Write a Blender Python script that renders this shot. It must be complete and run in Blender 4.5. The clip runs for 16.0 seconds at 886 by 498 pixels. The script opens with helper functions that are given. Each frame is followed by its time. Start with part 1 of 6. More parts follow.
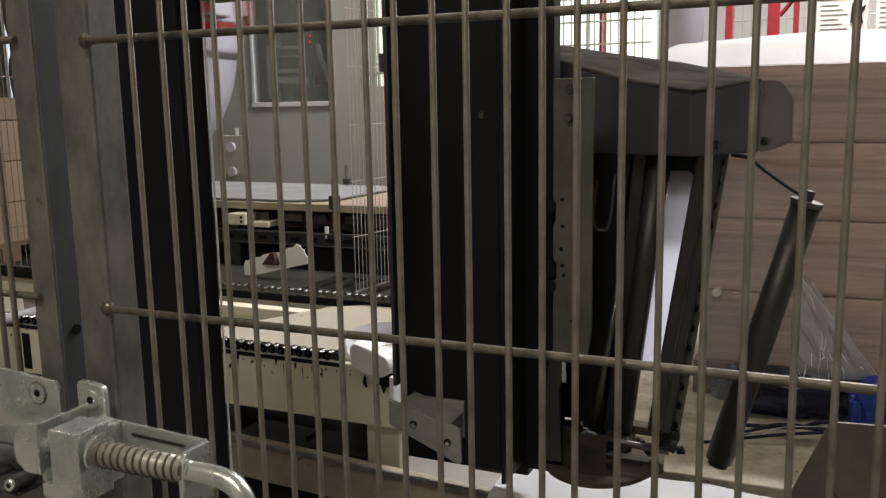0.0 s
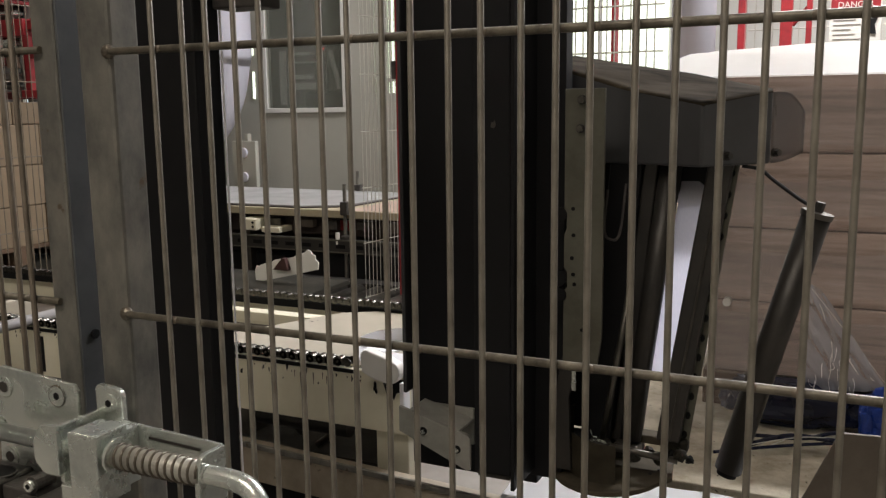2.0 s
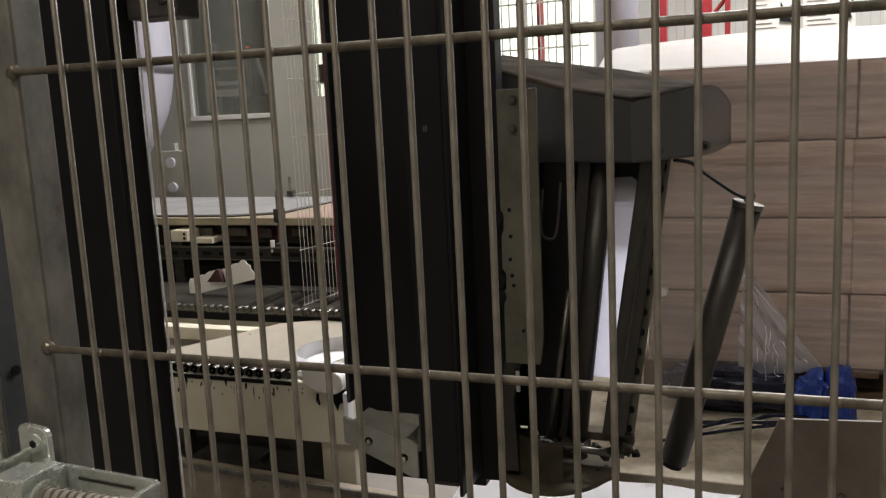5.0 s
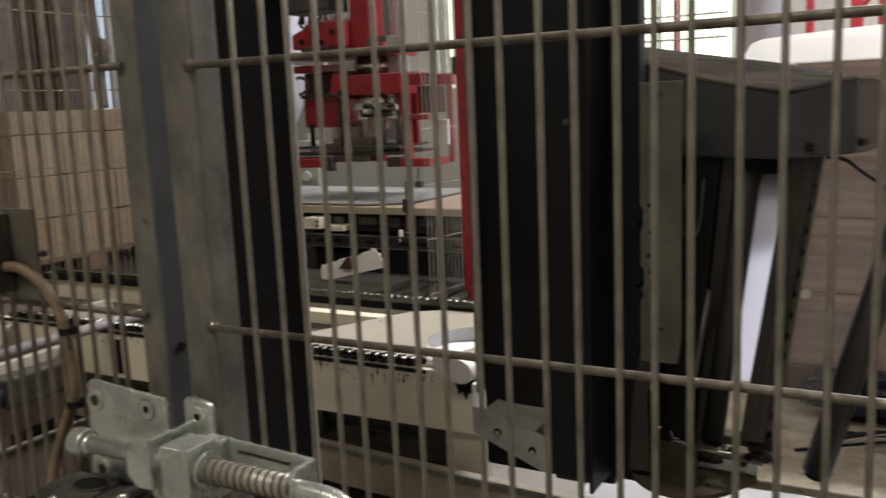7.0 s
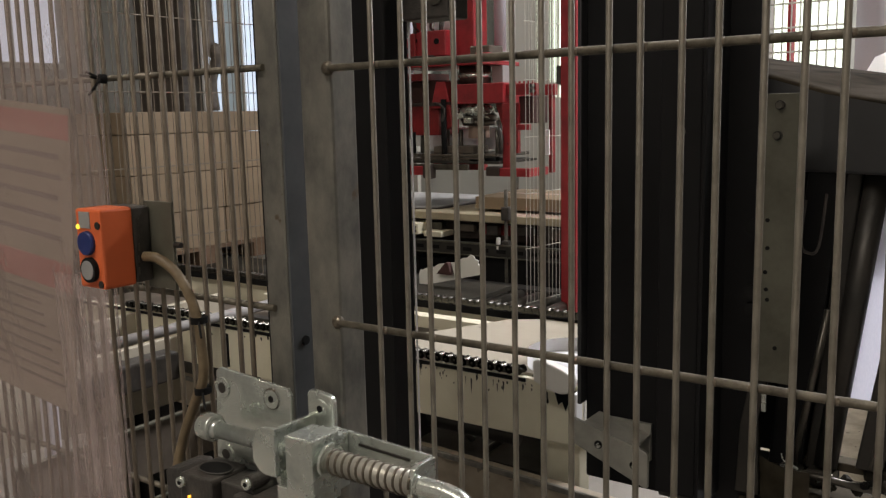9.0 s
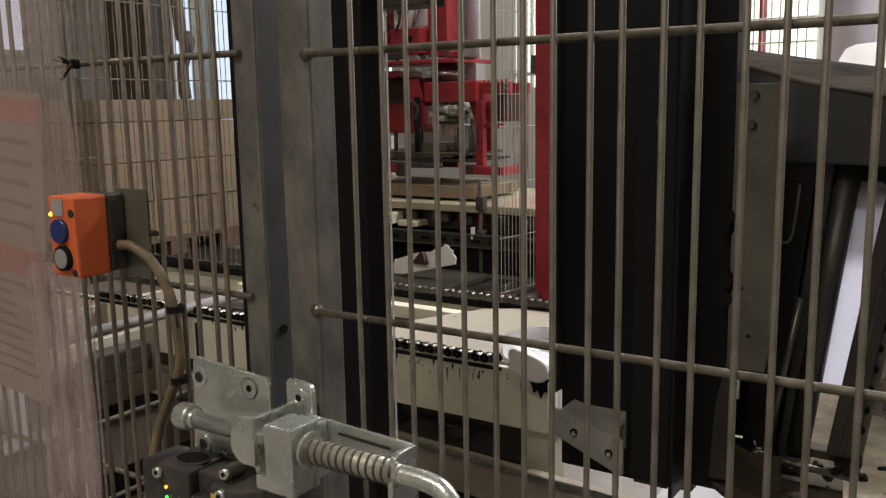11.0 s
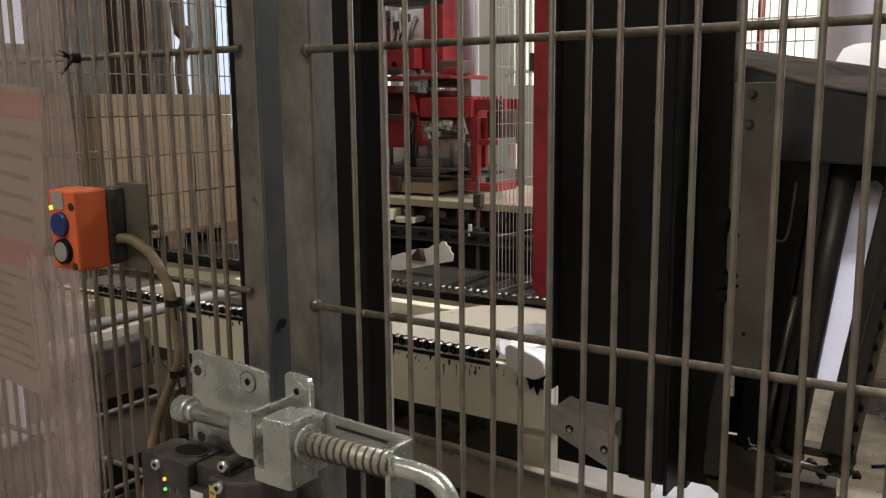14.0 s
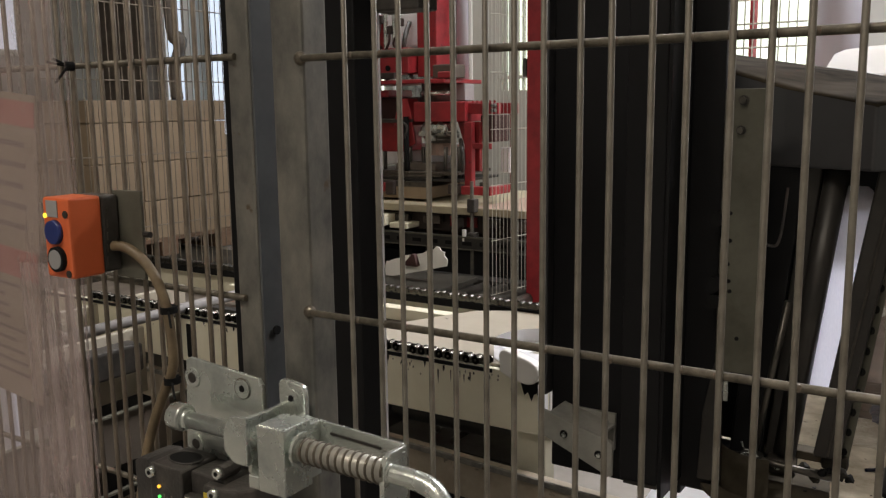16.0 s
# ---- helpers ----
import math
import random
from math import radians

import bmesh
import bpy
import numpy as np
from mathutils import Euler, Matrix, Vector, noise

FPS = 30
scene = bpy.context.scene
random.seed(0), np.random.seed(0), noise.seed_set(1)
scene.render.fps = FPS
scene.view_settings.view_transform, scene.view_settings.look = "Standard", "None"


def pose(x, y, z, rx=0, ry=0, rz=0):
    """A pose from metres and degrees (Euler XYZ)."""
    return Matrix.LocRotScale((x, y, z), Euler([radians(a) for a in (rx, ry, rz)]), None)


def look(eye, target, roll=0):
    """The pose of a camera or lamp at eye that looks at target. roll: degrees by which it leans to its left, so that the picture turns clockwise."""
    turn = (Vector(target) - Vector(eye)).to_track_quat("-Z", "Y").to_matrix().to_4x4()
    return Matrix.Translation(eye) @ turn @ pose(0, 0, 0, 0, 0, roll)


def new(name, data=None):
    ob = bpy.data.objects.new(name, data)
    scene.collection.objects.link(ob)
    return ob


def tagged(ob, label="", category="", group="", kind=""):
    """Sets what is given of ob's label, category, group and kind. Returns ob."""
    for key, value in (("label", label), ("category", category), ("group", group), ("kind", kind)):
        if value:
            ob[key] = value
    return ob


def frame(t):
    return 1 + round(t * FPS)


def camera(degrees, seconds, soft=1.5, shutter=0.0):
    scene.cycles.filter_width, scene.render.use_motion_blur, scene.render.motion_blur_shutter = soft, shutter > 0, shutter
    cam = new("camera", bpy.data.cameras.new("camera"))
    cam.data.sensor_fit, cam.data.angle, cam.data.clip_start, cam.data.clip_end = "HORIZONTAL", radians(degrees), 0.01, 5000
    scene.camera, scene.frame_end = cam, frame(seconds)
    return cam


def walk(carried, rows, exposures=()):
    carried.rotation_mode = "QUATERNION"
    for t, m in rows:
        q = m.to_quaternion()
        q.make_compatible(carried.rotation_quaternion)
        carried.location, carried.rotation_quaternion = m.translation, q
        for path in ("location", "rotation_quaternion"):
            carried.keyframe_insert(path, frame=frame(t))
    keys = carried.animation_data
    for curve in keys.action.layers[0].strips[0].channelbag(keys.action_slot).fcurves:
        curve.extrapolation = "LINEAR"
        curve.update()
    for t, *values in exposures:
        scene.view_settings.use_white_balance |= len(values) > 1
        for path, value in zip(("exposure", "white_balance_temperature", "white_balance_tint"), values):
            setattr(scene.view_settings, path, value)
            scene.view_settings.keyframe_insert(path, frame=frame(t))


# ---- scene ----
cam = camera(54.0, 16.0, 1.3, 0.5)
PATH = [
    (0, (0.453, -0.48, 1.401), (-0.365, 1.315, 1.068), -1.1),
    (0.5, (0.447, -0.478, 1.403), (-0.387, 1.309, 1.071), -1.2),
    (1, (0.444, -0.482, 1.403), (-0.406, 1.299, 1.076), -1.2),
    (1.5, (0.45, -0.486, 1.404), (-0.4, 1.296, 1.085), -1.0),
    (2, (0.455, -0.49, 1.405), (-0.384, 1.297, 1.087), -0.7),
    (2.5, (0.456, -0.489, 1.406), (-0.367, 1.305, 1.086), -0.7),
    (3, (0.451, -0.478, 1.405), (-0.281, 1.354, 1.076), -1.4),
    (3.5, (0.451, -0.476, 1.413), (-0.255, 1.367, 1.089), -2.9),
    (6, (0.446, -0.471, 1.412), (-0.266, 1.369, 1.087), -2.6),
    (6.5, (0.444, -0.48, 1.416), (-0.353, 1.325, 1.087), -3.1),
    (7, (0.43, -0.484, 1.414), (-0.53, 1.239, 1.085), -2.5),
    (7.5, (0.417, -0.494, 1.413), (-0.696, 1.138, 1.101), -1.9),
    (8, (0.408, -0.498, 1.412), (-0.754, 1.1, 1.104), -1.5),
    (8.5, (0.409, -0.498, 1.412), (-0.745, 1.106, 1.104), -1.5),
    (9, (0.412, -0.502, 1.412), (-0.729, 1.112, 1.109), -1.3),
    (11.5, (0.406, -0.503, 1.41), (-0.677, 1.146, 1.08), -1.1),
    (12, (0.411, -0.502, 1.411), (-0.671, 1.148, 1.082), -1.3),
    (12.5, (0.414, -0.501, 1.41), (-0.663, 1.151, 1.081), -1.4),
    (13, (0.412, -0.505, 1.41), (-0.665, 1.148, 1.08), -1.2),
    (13.5, (0.41, -0.507, 1.41), (-0.667, 1.144, 1.075), -0.9),
    (14, (0.409, -0.508, 1.41), (-0.674, 1.14, 1.076), -0.6),
    (14.5, (0.412, -0.508, 1.41), (-0.666, 1.143, 1.073), -0.8),
    (15, (0.41, -0.505, 1.408), (-0.664, 1.148, 1.07), -0.8),
    (15.5, (0.41, -0.507, 1.41), (-0.663, 1.147, 1.077), -0.7),
    (16, (0.411, -0.51, 1.412), (-0.662, 1.147, 1.089), -0.7),
]
walk(cam, [(t, look(eye, target, roll)) for t, eye, target, roll in PATH])
# ---- world, lights, exposure ----
world = bpy.data.worlds.new("hall_world")
scene.world = world
world.use_nodes = True
world.node_tree.nodes["Background"].inputs[0].default_value = (0.75, 0.8, 0.9, 1)
world.node_tree.nodes["Background"].inputs[1].default_value = 0.06


def ceiling_lamp(x, y, z, sx, sy, watts, colour, rz=0):
    data = bpy.data.lights.new("lamp_light", "AREA")
    data.shape, data.size, data.size_y, data.energy, data.color = "RECTANGLE", sx, sy, watts, colour
    lamp = new("lamp_light", data)
    lamp.matrix_world = pose(x, y, z, 0, 0, rz)
    return lamp


COOL, WARM = (0.985, 0.965, 0.985), (1.0, 0.885, 0.775)
LAMPS = [(-3.2, 4.4, 4.6, 2.2, 0.5, 84, COOL), (0.9, 3.9, 4.6, 2.2, 0.5, 540, COOL), (-1.0, 2.2, 4.6, 2.2, 0.5, 16, COOL),
         (-3.8, 1.2, 4.6, 2.2, 0.5, 34, WARM), (-0.3, -1.9, 4.2, 2.4, 0.6, 122, WARM), (1.8, 7.2, 4.6, 2.2, 0.5, 420, COOL)]
for lamp_row in LAMPS:
    ceiling_lamp(*lamp_row)
scene.view_settings.exposure = -0.65


# ---- materials ----
def mat(name, colour, rough=0.6, metal=0.0, dark=None, scale=8.0, amount=0.5, bump=0.15, fine=120.0, spots=None, spot_scale=30.0, spot_cut=0.62, island=0.0, coat=0.0, rough_var=0.15, spec=0.5, stretch=None):
    """Two scales of noise between two colours, optional chips or stains, fine relief."""
    m = bpy.data.materials.new(name)
    m.use_nodes = True
    t = m.node_tree
    b = t.nodes["Principled BSDF"]
    link = t.links.new
    co = t.nodes.new("ShaderNodeTexCoord")
    n1 = t.nodes.new("ShaderNodeTexNoise")
    n1.inputs["Scale"].default_value, n1.inputs["Detail"].default_value, n1.inputs["Roughness"].default_value = scale, 6, 0.65
    if stretch:
        mp = t.nodes.new("ShaderNodeMapping")
        mp.inputs["Scale"].default_value = stretch
        link(co.outputs["Object"], mp.inputs["Vector"])
        link(mp.outputs["Vector"], n1.inputs["Vector"])
    else:
        link(co.outputs["Object"], n1.inputs["Vector"])
    n2 = t.nodes.new("ShaderNodeTexNoise")
    n2.inputs["Scale"].default_value, n2.inputs["Detail"].default_value = fine, 4
    link(co.outputs["Object"], n2.inputs["Vector"])
    ramp = t.nodes.new("ShaderNodeMapRange")
    ramp.inputs["From Min"].default_value, ramp.inputs["From Max"].default_value = 0.35, 0.68
    link(n1.outputs["Fac"], ramp.inputs["Value"])
    mixf = t.nodes.new("ShaderNodeMath")
    mixf.operation = "MULTIPLY"
    mixf.inputs[1].default_value = amount
    link(ramp.outputs["Result"], mixf.inputs[0])
    mix = t.nodes.new("ShaderNodeMix")
    mix.data_type = "RGBA"
    dark = dark or tuple(c * 0.6 for c in colour)
    mix.inputs["A"].default_value, mix.inputs["B"].default_value = (*colour, 1), (*dark, 1)
    link(mixf.outputs[0], mix.inputs["Factor"])
    out = mix.outputs["Result"]
    if spots:
        n3 = t.nodes.new("ShaderNodeTexNoise")
        n3.inputs["Scale"].default_value, n3.inputs["Detail"].default_value, n3.inputs["Roughness"].default_value = spot_scale, 5, 0.6
        link(co.outputs["Object"], n3.inputs["Vector"])
        cut = t.nodes.new("ShaderNodeMapRange")
        cut.inputs["From Min"].default_value, cut.inputs["From Max"].default_value = spot_cut, spot_cut + 0.02
        link(n3.outputs["Fac"], cut.inputs["Value"])
        mix2 = t.nodes.new("ShaderNodeMix")
        mix2.data_type = "RGBA"
        mix2.inputs["B"].default_value = (*spots, 1)
        link(out, mix2.inputs["A"])
        link(cut.outputs["Result"], mix2.inputs["Factor"])
        out = mix2.outputs["Result"]
    if island:
        info = t.nodes.new("ShaderNodeObjectInfo")
        hsv = t.nodes.new("ShaderNodeHueSaturation")
        rng = t.nodes.new("ShaderNodeMapRange")
        rng.inputs["To Min"].default_value, rng.inputs["To Max"].default_value = 1 - island, 1 + island
        link(info.outputs["Random"], rng.inputs["Value"])
        link(rng.outputs["Result"], hsv.inputs["Value"])
        link(out, hsv.inputs["Color"])
        out = hsv.outputs["Color"]
    link(out, b.inputs["Base Color"])
    rr = t.nodes.new("ShaderNodeMapRange")
    rr.inputs["To Min"].default_value, rr.inputs["To Max"].default_value = max(rough - rough_var, 0.04), min(rough + rough_var, 1)
    link(n1.outputs["Fac"], rr.inputs["Value"])
    link(rr.outputs["Result"], b.inputs["Roughness"])
    b.inputs["Metallic"].default_value = metal
    b.inputs["Coat Weight"].default_value = coat
    b.inputs["Specular IOR Level"].default_value = spec
    if bump:
        bm = t.nodes.new("ShaderNodeBump")
        bm.inputs["Strength"].default_value, bm.inputs["Distance"].default_value = bump, 0.002
        link(n2.outputs["Fac"], bm.inputs["Height"])
        link(bm.outputs["Normal"], b.inputs["Normal"])
    return m


def glow(name, colour, strength):
    m = bpy.data.materials.new(name)
    m.use_nodes = True
    b = m.node_tree.nodes["Principled BSDF"]
    b.inputs["Base Color"].default_value = (*colour, 1)
    b.inputs["Emission Color"].default_value, b.inputs["Emission Strength"].default_value = (*colour, 1), strength
    return m


def clear(name, colour, alpha, rough=0.15, spec_bump=0.0):
    """Thin plastic or glass: part clear, part skin with gloss."""
    m = bpy.data.materials.new(name)
    m.use_nodes = True
    t = m.node_tree
    b = t.nodes["Principled BSDF"]
    b.inputs["Base Color"].default_value, b.inputs["Roughness"].default_value = (*colour, 1), rough
    tr = t.nodes.new("ShaderNodeBsdfTransparent")
    mx = t.nodes.new("ShaderNodeMixShader")
    mx.inputs[0].default_value = alpha
    t.links.new(tr.outputs[0], mx.inputs[1])
    t.links.new(b.outputs[0], mx.inputs[2])
    t.links.new(mx.outputs[0], t.nodes["Material Output"].inputs[0])
    if spec_bump:
        n = t.nodes.new("ShaderNodeTexNoise")
        n.inputs["Scale"].default_value, n.inputs["Detail"].default_value = 14, 5
        co = t.nodes.new("ShaderNodeTexCoord")
        t.links.new(co.outputs["Object"], n.inputs["Vector"])
        bp = t.nodes.new("ShaderNodeBump")
        bp.inputs["Strength"].default_value, bp.inputs["Distance"].default_value = spec_bump, 0.02
        t.links.new(n.outputs["Fac"], bp.inputs["Height"])
        t.links.new(bp.outputs[0], b.inputs["Normal"])
    return m


ZINC = mat("galvanised_steel", (0.226, 0.216, 0.184), 0.44, 0.38, (0.088, 0.088, 0.081), 30, 0.9, 0.15, 160, (0.11, 0.082, 0.05), 16, 0.63, stretch=(1, 1, 0.6))
SLATE = mat("dark_slate_blue", (0.085, 0.09, 0.094), 0.6, 0, (0.045, 0.048, 0.05), 12, 0.9, 0.1, 120)
PLATED = mat("bright_zinc_plate", (0.79, 0.825, 0.76), 0.27, 0.78, (0.37, 0.405, 0.39), 20, 0.85, 0.1, 300)
ZINCSLEEVE = mat("dull_zinc_sleeve", (0.5, 0.49, 0.43), 0.45, 0.5, (0.3, 0.28, 0.24), 50, 0.8, 0.1, 200)
SPRING = mat("spring_steel", (0.15, 0.13, 0.1), 0.36, 0.6, (0.07, 0.06, 0.045), 60, 0.5, 0.05, 300)
# Darker, browner wire colour carries the lower light on the left panel.
DIMWIRE = mat("dim_brown_wire", (0.2, 0.168, 0.128), 0.45, 0.25, (0.1, 0.078, 0.055), 26, 0.8, 0.15, 300)
WIRE = mat("grey_coated_wire", (0.245, 0.225, 0.185), 0.4, 0.35, (0.125, 0.11, 0.085), 30, 0.9, 0.15, 300, (0.2, 0.15, 0.09), 40, 0.66)
ROD = mat("worn_welded_rod", (0.2, 0.178, 0.136), 0.46, 0.32, (0.045, 0.038, 0.027), 46, 1.0, 0.3, 260, (0.3, 0.27, 0.22), 60, 0.68)
BLACK = mat("black_paint", (0.011, 0.011, 0.012), 0.55, 0, (0.007, 0.007, 0.007), 5, 0.6, 0.1, 90, (0.022, 0.022, 0.024), 26, 0.74, spec=0.22)
RUBBER = mat("black_rubber", (0.009, 0.009, 0.009), 0.8, 0, None, 8, 0.5, 0.1, 100, spec=0.2)
DARKMETAL = mat("dark_steel", (0.052, 0.047, 0.041), 0.42, 0.4, (0.03, 0.03, 0.028), 14, 0.8, 0.2, 120)
GUNMETAL = mat("greasy_steel", (0.14, 0.13, 0.11), 0.36, 0.7, (0.05, 0.045, 0.04), 20, 0.8, 0.2, 140)
HOOD = mat("grey_sheet_metal", (0.066, 0.067, 0.07), 0.48, 0.1, (0.044, 0.044, 0.045), 6, 0.6, 0.05, 80)
LID = mat("dusty_dark_lid", (0.062, 0.05, 0.034), 0.85, 0, (0.016, 0.013, 0.009), 5, 1.0, 0.05, 70, spec=0.03, stretch=(1.2, 5, 1))
PLATE = mat("dull_zinc_strip", (0.138, 0.135, 0.105), 0.5, 0.3, (0.075, 0.072, 0.053), 14, 0.9, 0.1, 150, (0.07, 0.058, 0.04), 22, 0.68)
WHITE = mat("white_enamel_chipped", (0.42, 0.385, 0.31), 0.42, 0, (0.34, 0.3, 0.23), 5, 0.6, 0.08, 70, (0.09, 0.07, 0.05), 18, 0.7)
CREAM = mat("worn_cream_enamel", (0.82, 0.785, 0.62), 0.42, 0, (0.62, 0.565, 0.41), 4, 0.7, 0.08, 60, (0.12, 0.09, 0.06), 24, 0.72)
POLY = mat("white_plastic", (0.82, 0.81, 0.77), 0.38, 0, (0.7, 0.68, 0.62), 6, 0.4, 0.05, 60)
CARD = mat("brown_cardboard", (0.55, 0.415, 0.345), 0.6, 0, (0.19, 0.128, 0.096), 3.6, 0.9, 0.12, 60, None, island=0.1, stretch=(0.7, 1, 13))
CARDL = mat("tan_cardboard", (0.24, 0.18, 0.115), 0.75, 0, (0.17, 0.125, 0.078), 3, 0.6, 0.12, 60, None, island=0.12)
WOOD = mat("pale_pine", (0.43, 0.38, 0.26), 0.65, 0, (0.3, 0.255, 0.17), 6, 0.8, 0.2, 50)
DARKWOOD = mat("dark_pallet_wood", (0.16, 0.1, 0.06), 0.8, 0, (0.08, 0.05, 0.03), 7, 0.8, 0.25, 50)
CHIPBOARD = mat("dusty_board", (0.66, 0.61, 0.49), 0.85, 0, (0.34, 0.29, 0.2), 13, 0.9, 0.5, 150, (0.07, 0.052, 0.035), 55, 0.67)
PINK = mat("pinkish_board", (0.42, 0.305, 0.245), 0.7, 0, (0.32, 0.23, 0.18), 4, 0.6, 0.1, 60)
SHEET = mat("dull_white_sheet", (0.36, 0.36, 0.355), 0.5, 0, (0.25, 0.25, 0.245), 5, 0.8, 0.05, 60)
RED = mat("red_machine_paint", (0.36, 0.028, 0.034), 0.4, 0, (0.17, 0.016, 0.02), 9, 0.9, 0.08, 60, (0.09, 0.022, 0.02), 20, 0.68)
# Second, darker red, used on inner and rear gripper parts among others.
DARKRED = mat("darker_red_paint", (0.26, 0.016, 0.018), 0.45, 0, (0.1, 0.01, 0.01), 9, 0.8, 0.1, 80)
ORANGE = mat("orange_plastic", (0.78, 0.16, 0.05), 0.45, 0, (0.62, 0.125, 0.04), 14, 0.6, 0.05, 200, (0.35, 0.08, 0.03), 40, 0.74)
BLUEBUTTON = mat("blue_button_plastic", (0.02, 0.035, 0.16), 0.35, 0, None, 20, 0.3, 0.03, 100)
BLUE = mat("blue_plastic_bag", (0.02, 0.06, 0.34), 0.3, 0, (0.01, 0.03, 0.2), 20, 0.6, 0.4, 40)
CONDUIT = mat("grubby_tan_cable", (0.22, 0.165, 0.095), 0.5, 0, (0.09, 0.065, 0.038), 30, 0.8, 0.15, 200)
SWITCH = mat("black_moulded_plastic", (0.028, 0.026, 0.024), 0.5, 0, (0.09, 0.08, 0.07), 30, 0.85, 0.4, 300)
CHAIN = mat("oiled_chain_steel", (0.1, 0.094, 0.08), 0.24, 0.85, (0.012, 0.012, 0.011), 80, 0.9, 0.15, 200)
PAPER = mat("white_paper", (0.74, 0.72, 0.66), 0.7, 0, (0.66, 0.63, 0.55), 5, 0.5, 0.05, 60)
# Tan paper and low-contrast print: the notice's dim backlight is in these colours.
NOTICE = mat("dim_tan_paper", (0.275, 0.222, 0.172), 0.7, 0, (0.215, 0.172, 0.132), 5, 0.5, 0.05, 60)
DIMPRINT = mat("dim_print", (0.16, 0.128, 0.1), 0.7, 0, None, 10, 0.3, 0.02, 60)
REDPRINT = mat("faded_red_print", (0.34, 0.13, 0.105), 0.7, 0, (0.3, 0.115, 0.095), 12, 0.5, 0.03, 80)
INK = mat("grey_print", (0.2, 0.18, 0.16), 0.7, 0, None, 10, 0.4, 0.02, 60)
CONCRETE = mat("stained_concrete", (0.3, 0.28, 0.25), 0.8, 0, (0.18, 0.165, 0.145), 1.5, 0.8, 0.3, 40, (0.1, 0.09, 0.08), 3, 0.7)
WALL = mat("painted_hall_wall", (0.62, 0.61, 0.57), 0.8, 0, (0.52, 0.51, 0.47), 1.2, 0.6, 0.1, 30)
PANEL = mat("cabin_panel", (0.38, 0.375, 0.325), 0.55, 0, (0.31, 0.305, 0.26), 1.5, 0.6, 0.05, 30)
DUCT = mat("pale_lilac_duct", (0.6, 0.6, 0.68), 0.4, 0.1, (0.5, 0.5, 0.57), 3, 0.5, 0.04, 30)
BROWN = mat("brown_steel_plate", (0.13, 0.108, 0.085), 0.55, 0.1, (0.075, 0.06, 0.047), 11, 0.9, 0.1, 80, (0.2, 0.17, 0.135), 24, 0.7)
BRIGHTWHITE = mat("clean_white_plastic", (0.93, 0.93, 0.95), 0.45, 0, (0.87, 0.87, 0.9), 8, 0.5, 0.03, 60)
# Dark brown for drips and parts, also the sheet's edge shadow on the table.
DARKBROWN = mat("dark_brown_and_shadow", (0.05, 0.034, 0.028), 0.6, 0, (0.022, 0.017, 0.015), 9, 0.8, 0.1, 80)
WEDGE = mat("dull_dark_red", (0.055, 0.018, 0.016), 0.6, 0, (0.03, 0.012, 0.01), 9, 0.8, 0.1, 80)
OILY = mat("oily_black_steel", (0.03, 0.027, 0.02), 0.6, 0, (0.014, 0.013, 0.01), 6, 0.9, 0.1, 80, spec=0.15)
YELLOW = mat("yellow_label", (0.7, 0.55, 0.06), 0.5, 0, None, 10, 0.3, 0.02, 60)
# Grey-green skin colour stands for the reflection in the cabin window.
GLASS = clear("reflecting_cabin_glass", (0.21, 0.22, 0.185), 0.42, 0.08)
SLEEVE = clear("cloudy_plastic_sleeve", (0.47, 0.385, 0.362), 0.4, 0.3, 0.8)
NAVY = mat("dark_navy_film", (0.012, 0.016, 0.045), 0.25, 0, (0.006, 0.008, 0.02), 14, 0.6, 0.4, 40)
FILM = clear("stretch_film", (0.58, 0.6, 0.68), 0.38, 0.07, 1.0)
WRAP = clear("wrapped_film", (0.6, 0.56, 0.57), 0.17, 0.16, 1.0)
VEIL = clear("taut_film_web", (0.5, 0.47, 0.47), 0.2, 0.18, 0.35)
ENDCAP = clear("smoky_plastic_cover", (0.115, 0.113, 0.115), 0.68, 0.4, 0.15)
MILKY = bpy.data.materials.new("milky_white_plastic")
MILKY.use_nodes = True
nt = MILKY.node_tree
skin, through_light, both = nt.nodes["Principled BSDF"], nt.nodes.new("ShaderNodeBsdfTranslucent"), nt.nodes.new("ShaderNodeMixShader")
skin.inputs["Base Color"].default_value, skin.inputs["Roughness"].default_value = (0.9, 0.9, 0.93, 1), 0.4
smudge, tone = nt.nodes.new("ShaderNodeTexNoise"), nt.nodes.new("ShaderNodeMix")
smudge.inputs["Scale"].default_value, smudge.inputs["Detail"].default_value = 45, 4
tone.data_type = "RGBA"
tone.inputs["A"].default_value, tone.inputs["B"].default_value = (0.95, 0.95, 1, 1), (0.75, 0.76, 0.84, 1)
nt.links.new(smudge.outputs["Fac"], tone.inputs["Factor"])
nt.links.new(tone.outputs["Result"], through_light.inputs["Color"])
both.inputs[0].default_value = 0.8
nt.links.new(skin.outputs[0], both.inputs[1])
nt.links.new(through_light.outputs[0], both.inputs[2])
nt.links.new(both.outputs[0], nt.nodes["Material Output"].inputs[0])
DIMDAY = glow("dim_daylit_window", (0.86, 0.86, 0.98), 0.85)
OLIVE = mat("worn_olive_steel", (0.085, 0.072, 0.05), 0.75, 0, (0.04, 0.034, 0.024), 14, 0.8, 0.2, 90, (0.02, 0.017, 0.012), 40, 0.7, spec=0.12)
RAILPAINT = mat("dull_pale_tube_paint", (0.2, 0.19, 0.185), 0.65, 0, (0.28, 0.27, 0.26), 9, 0.6, 0.06, 60, (0.14, 0.12, 0.1), 20, 0.7)
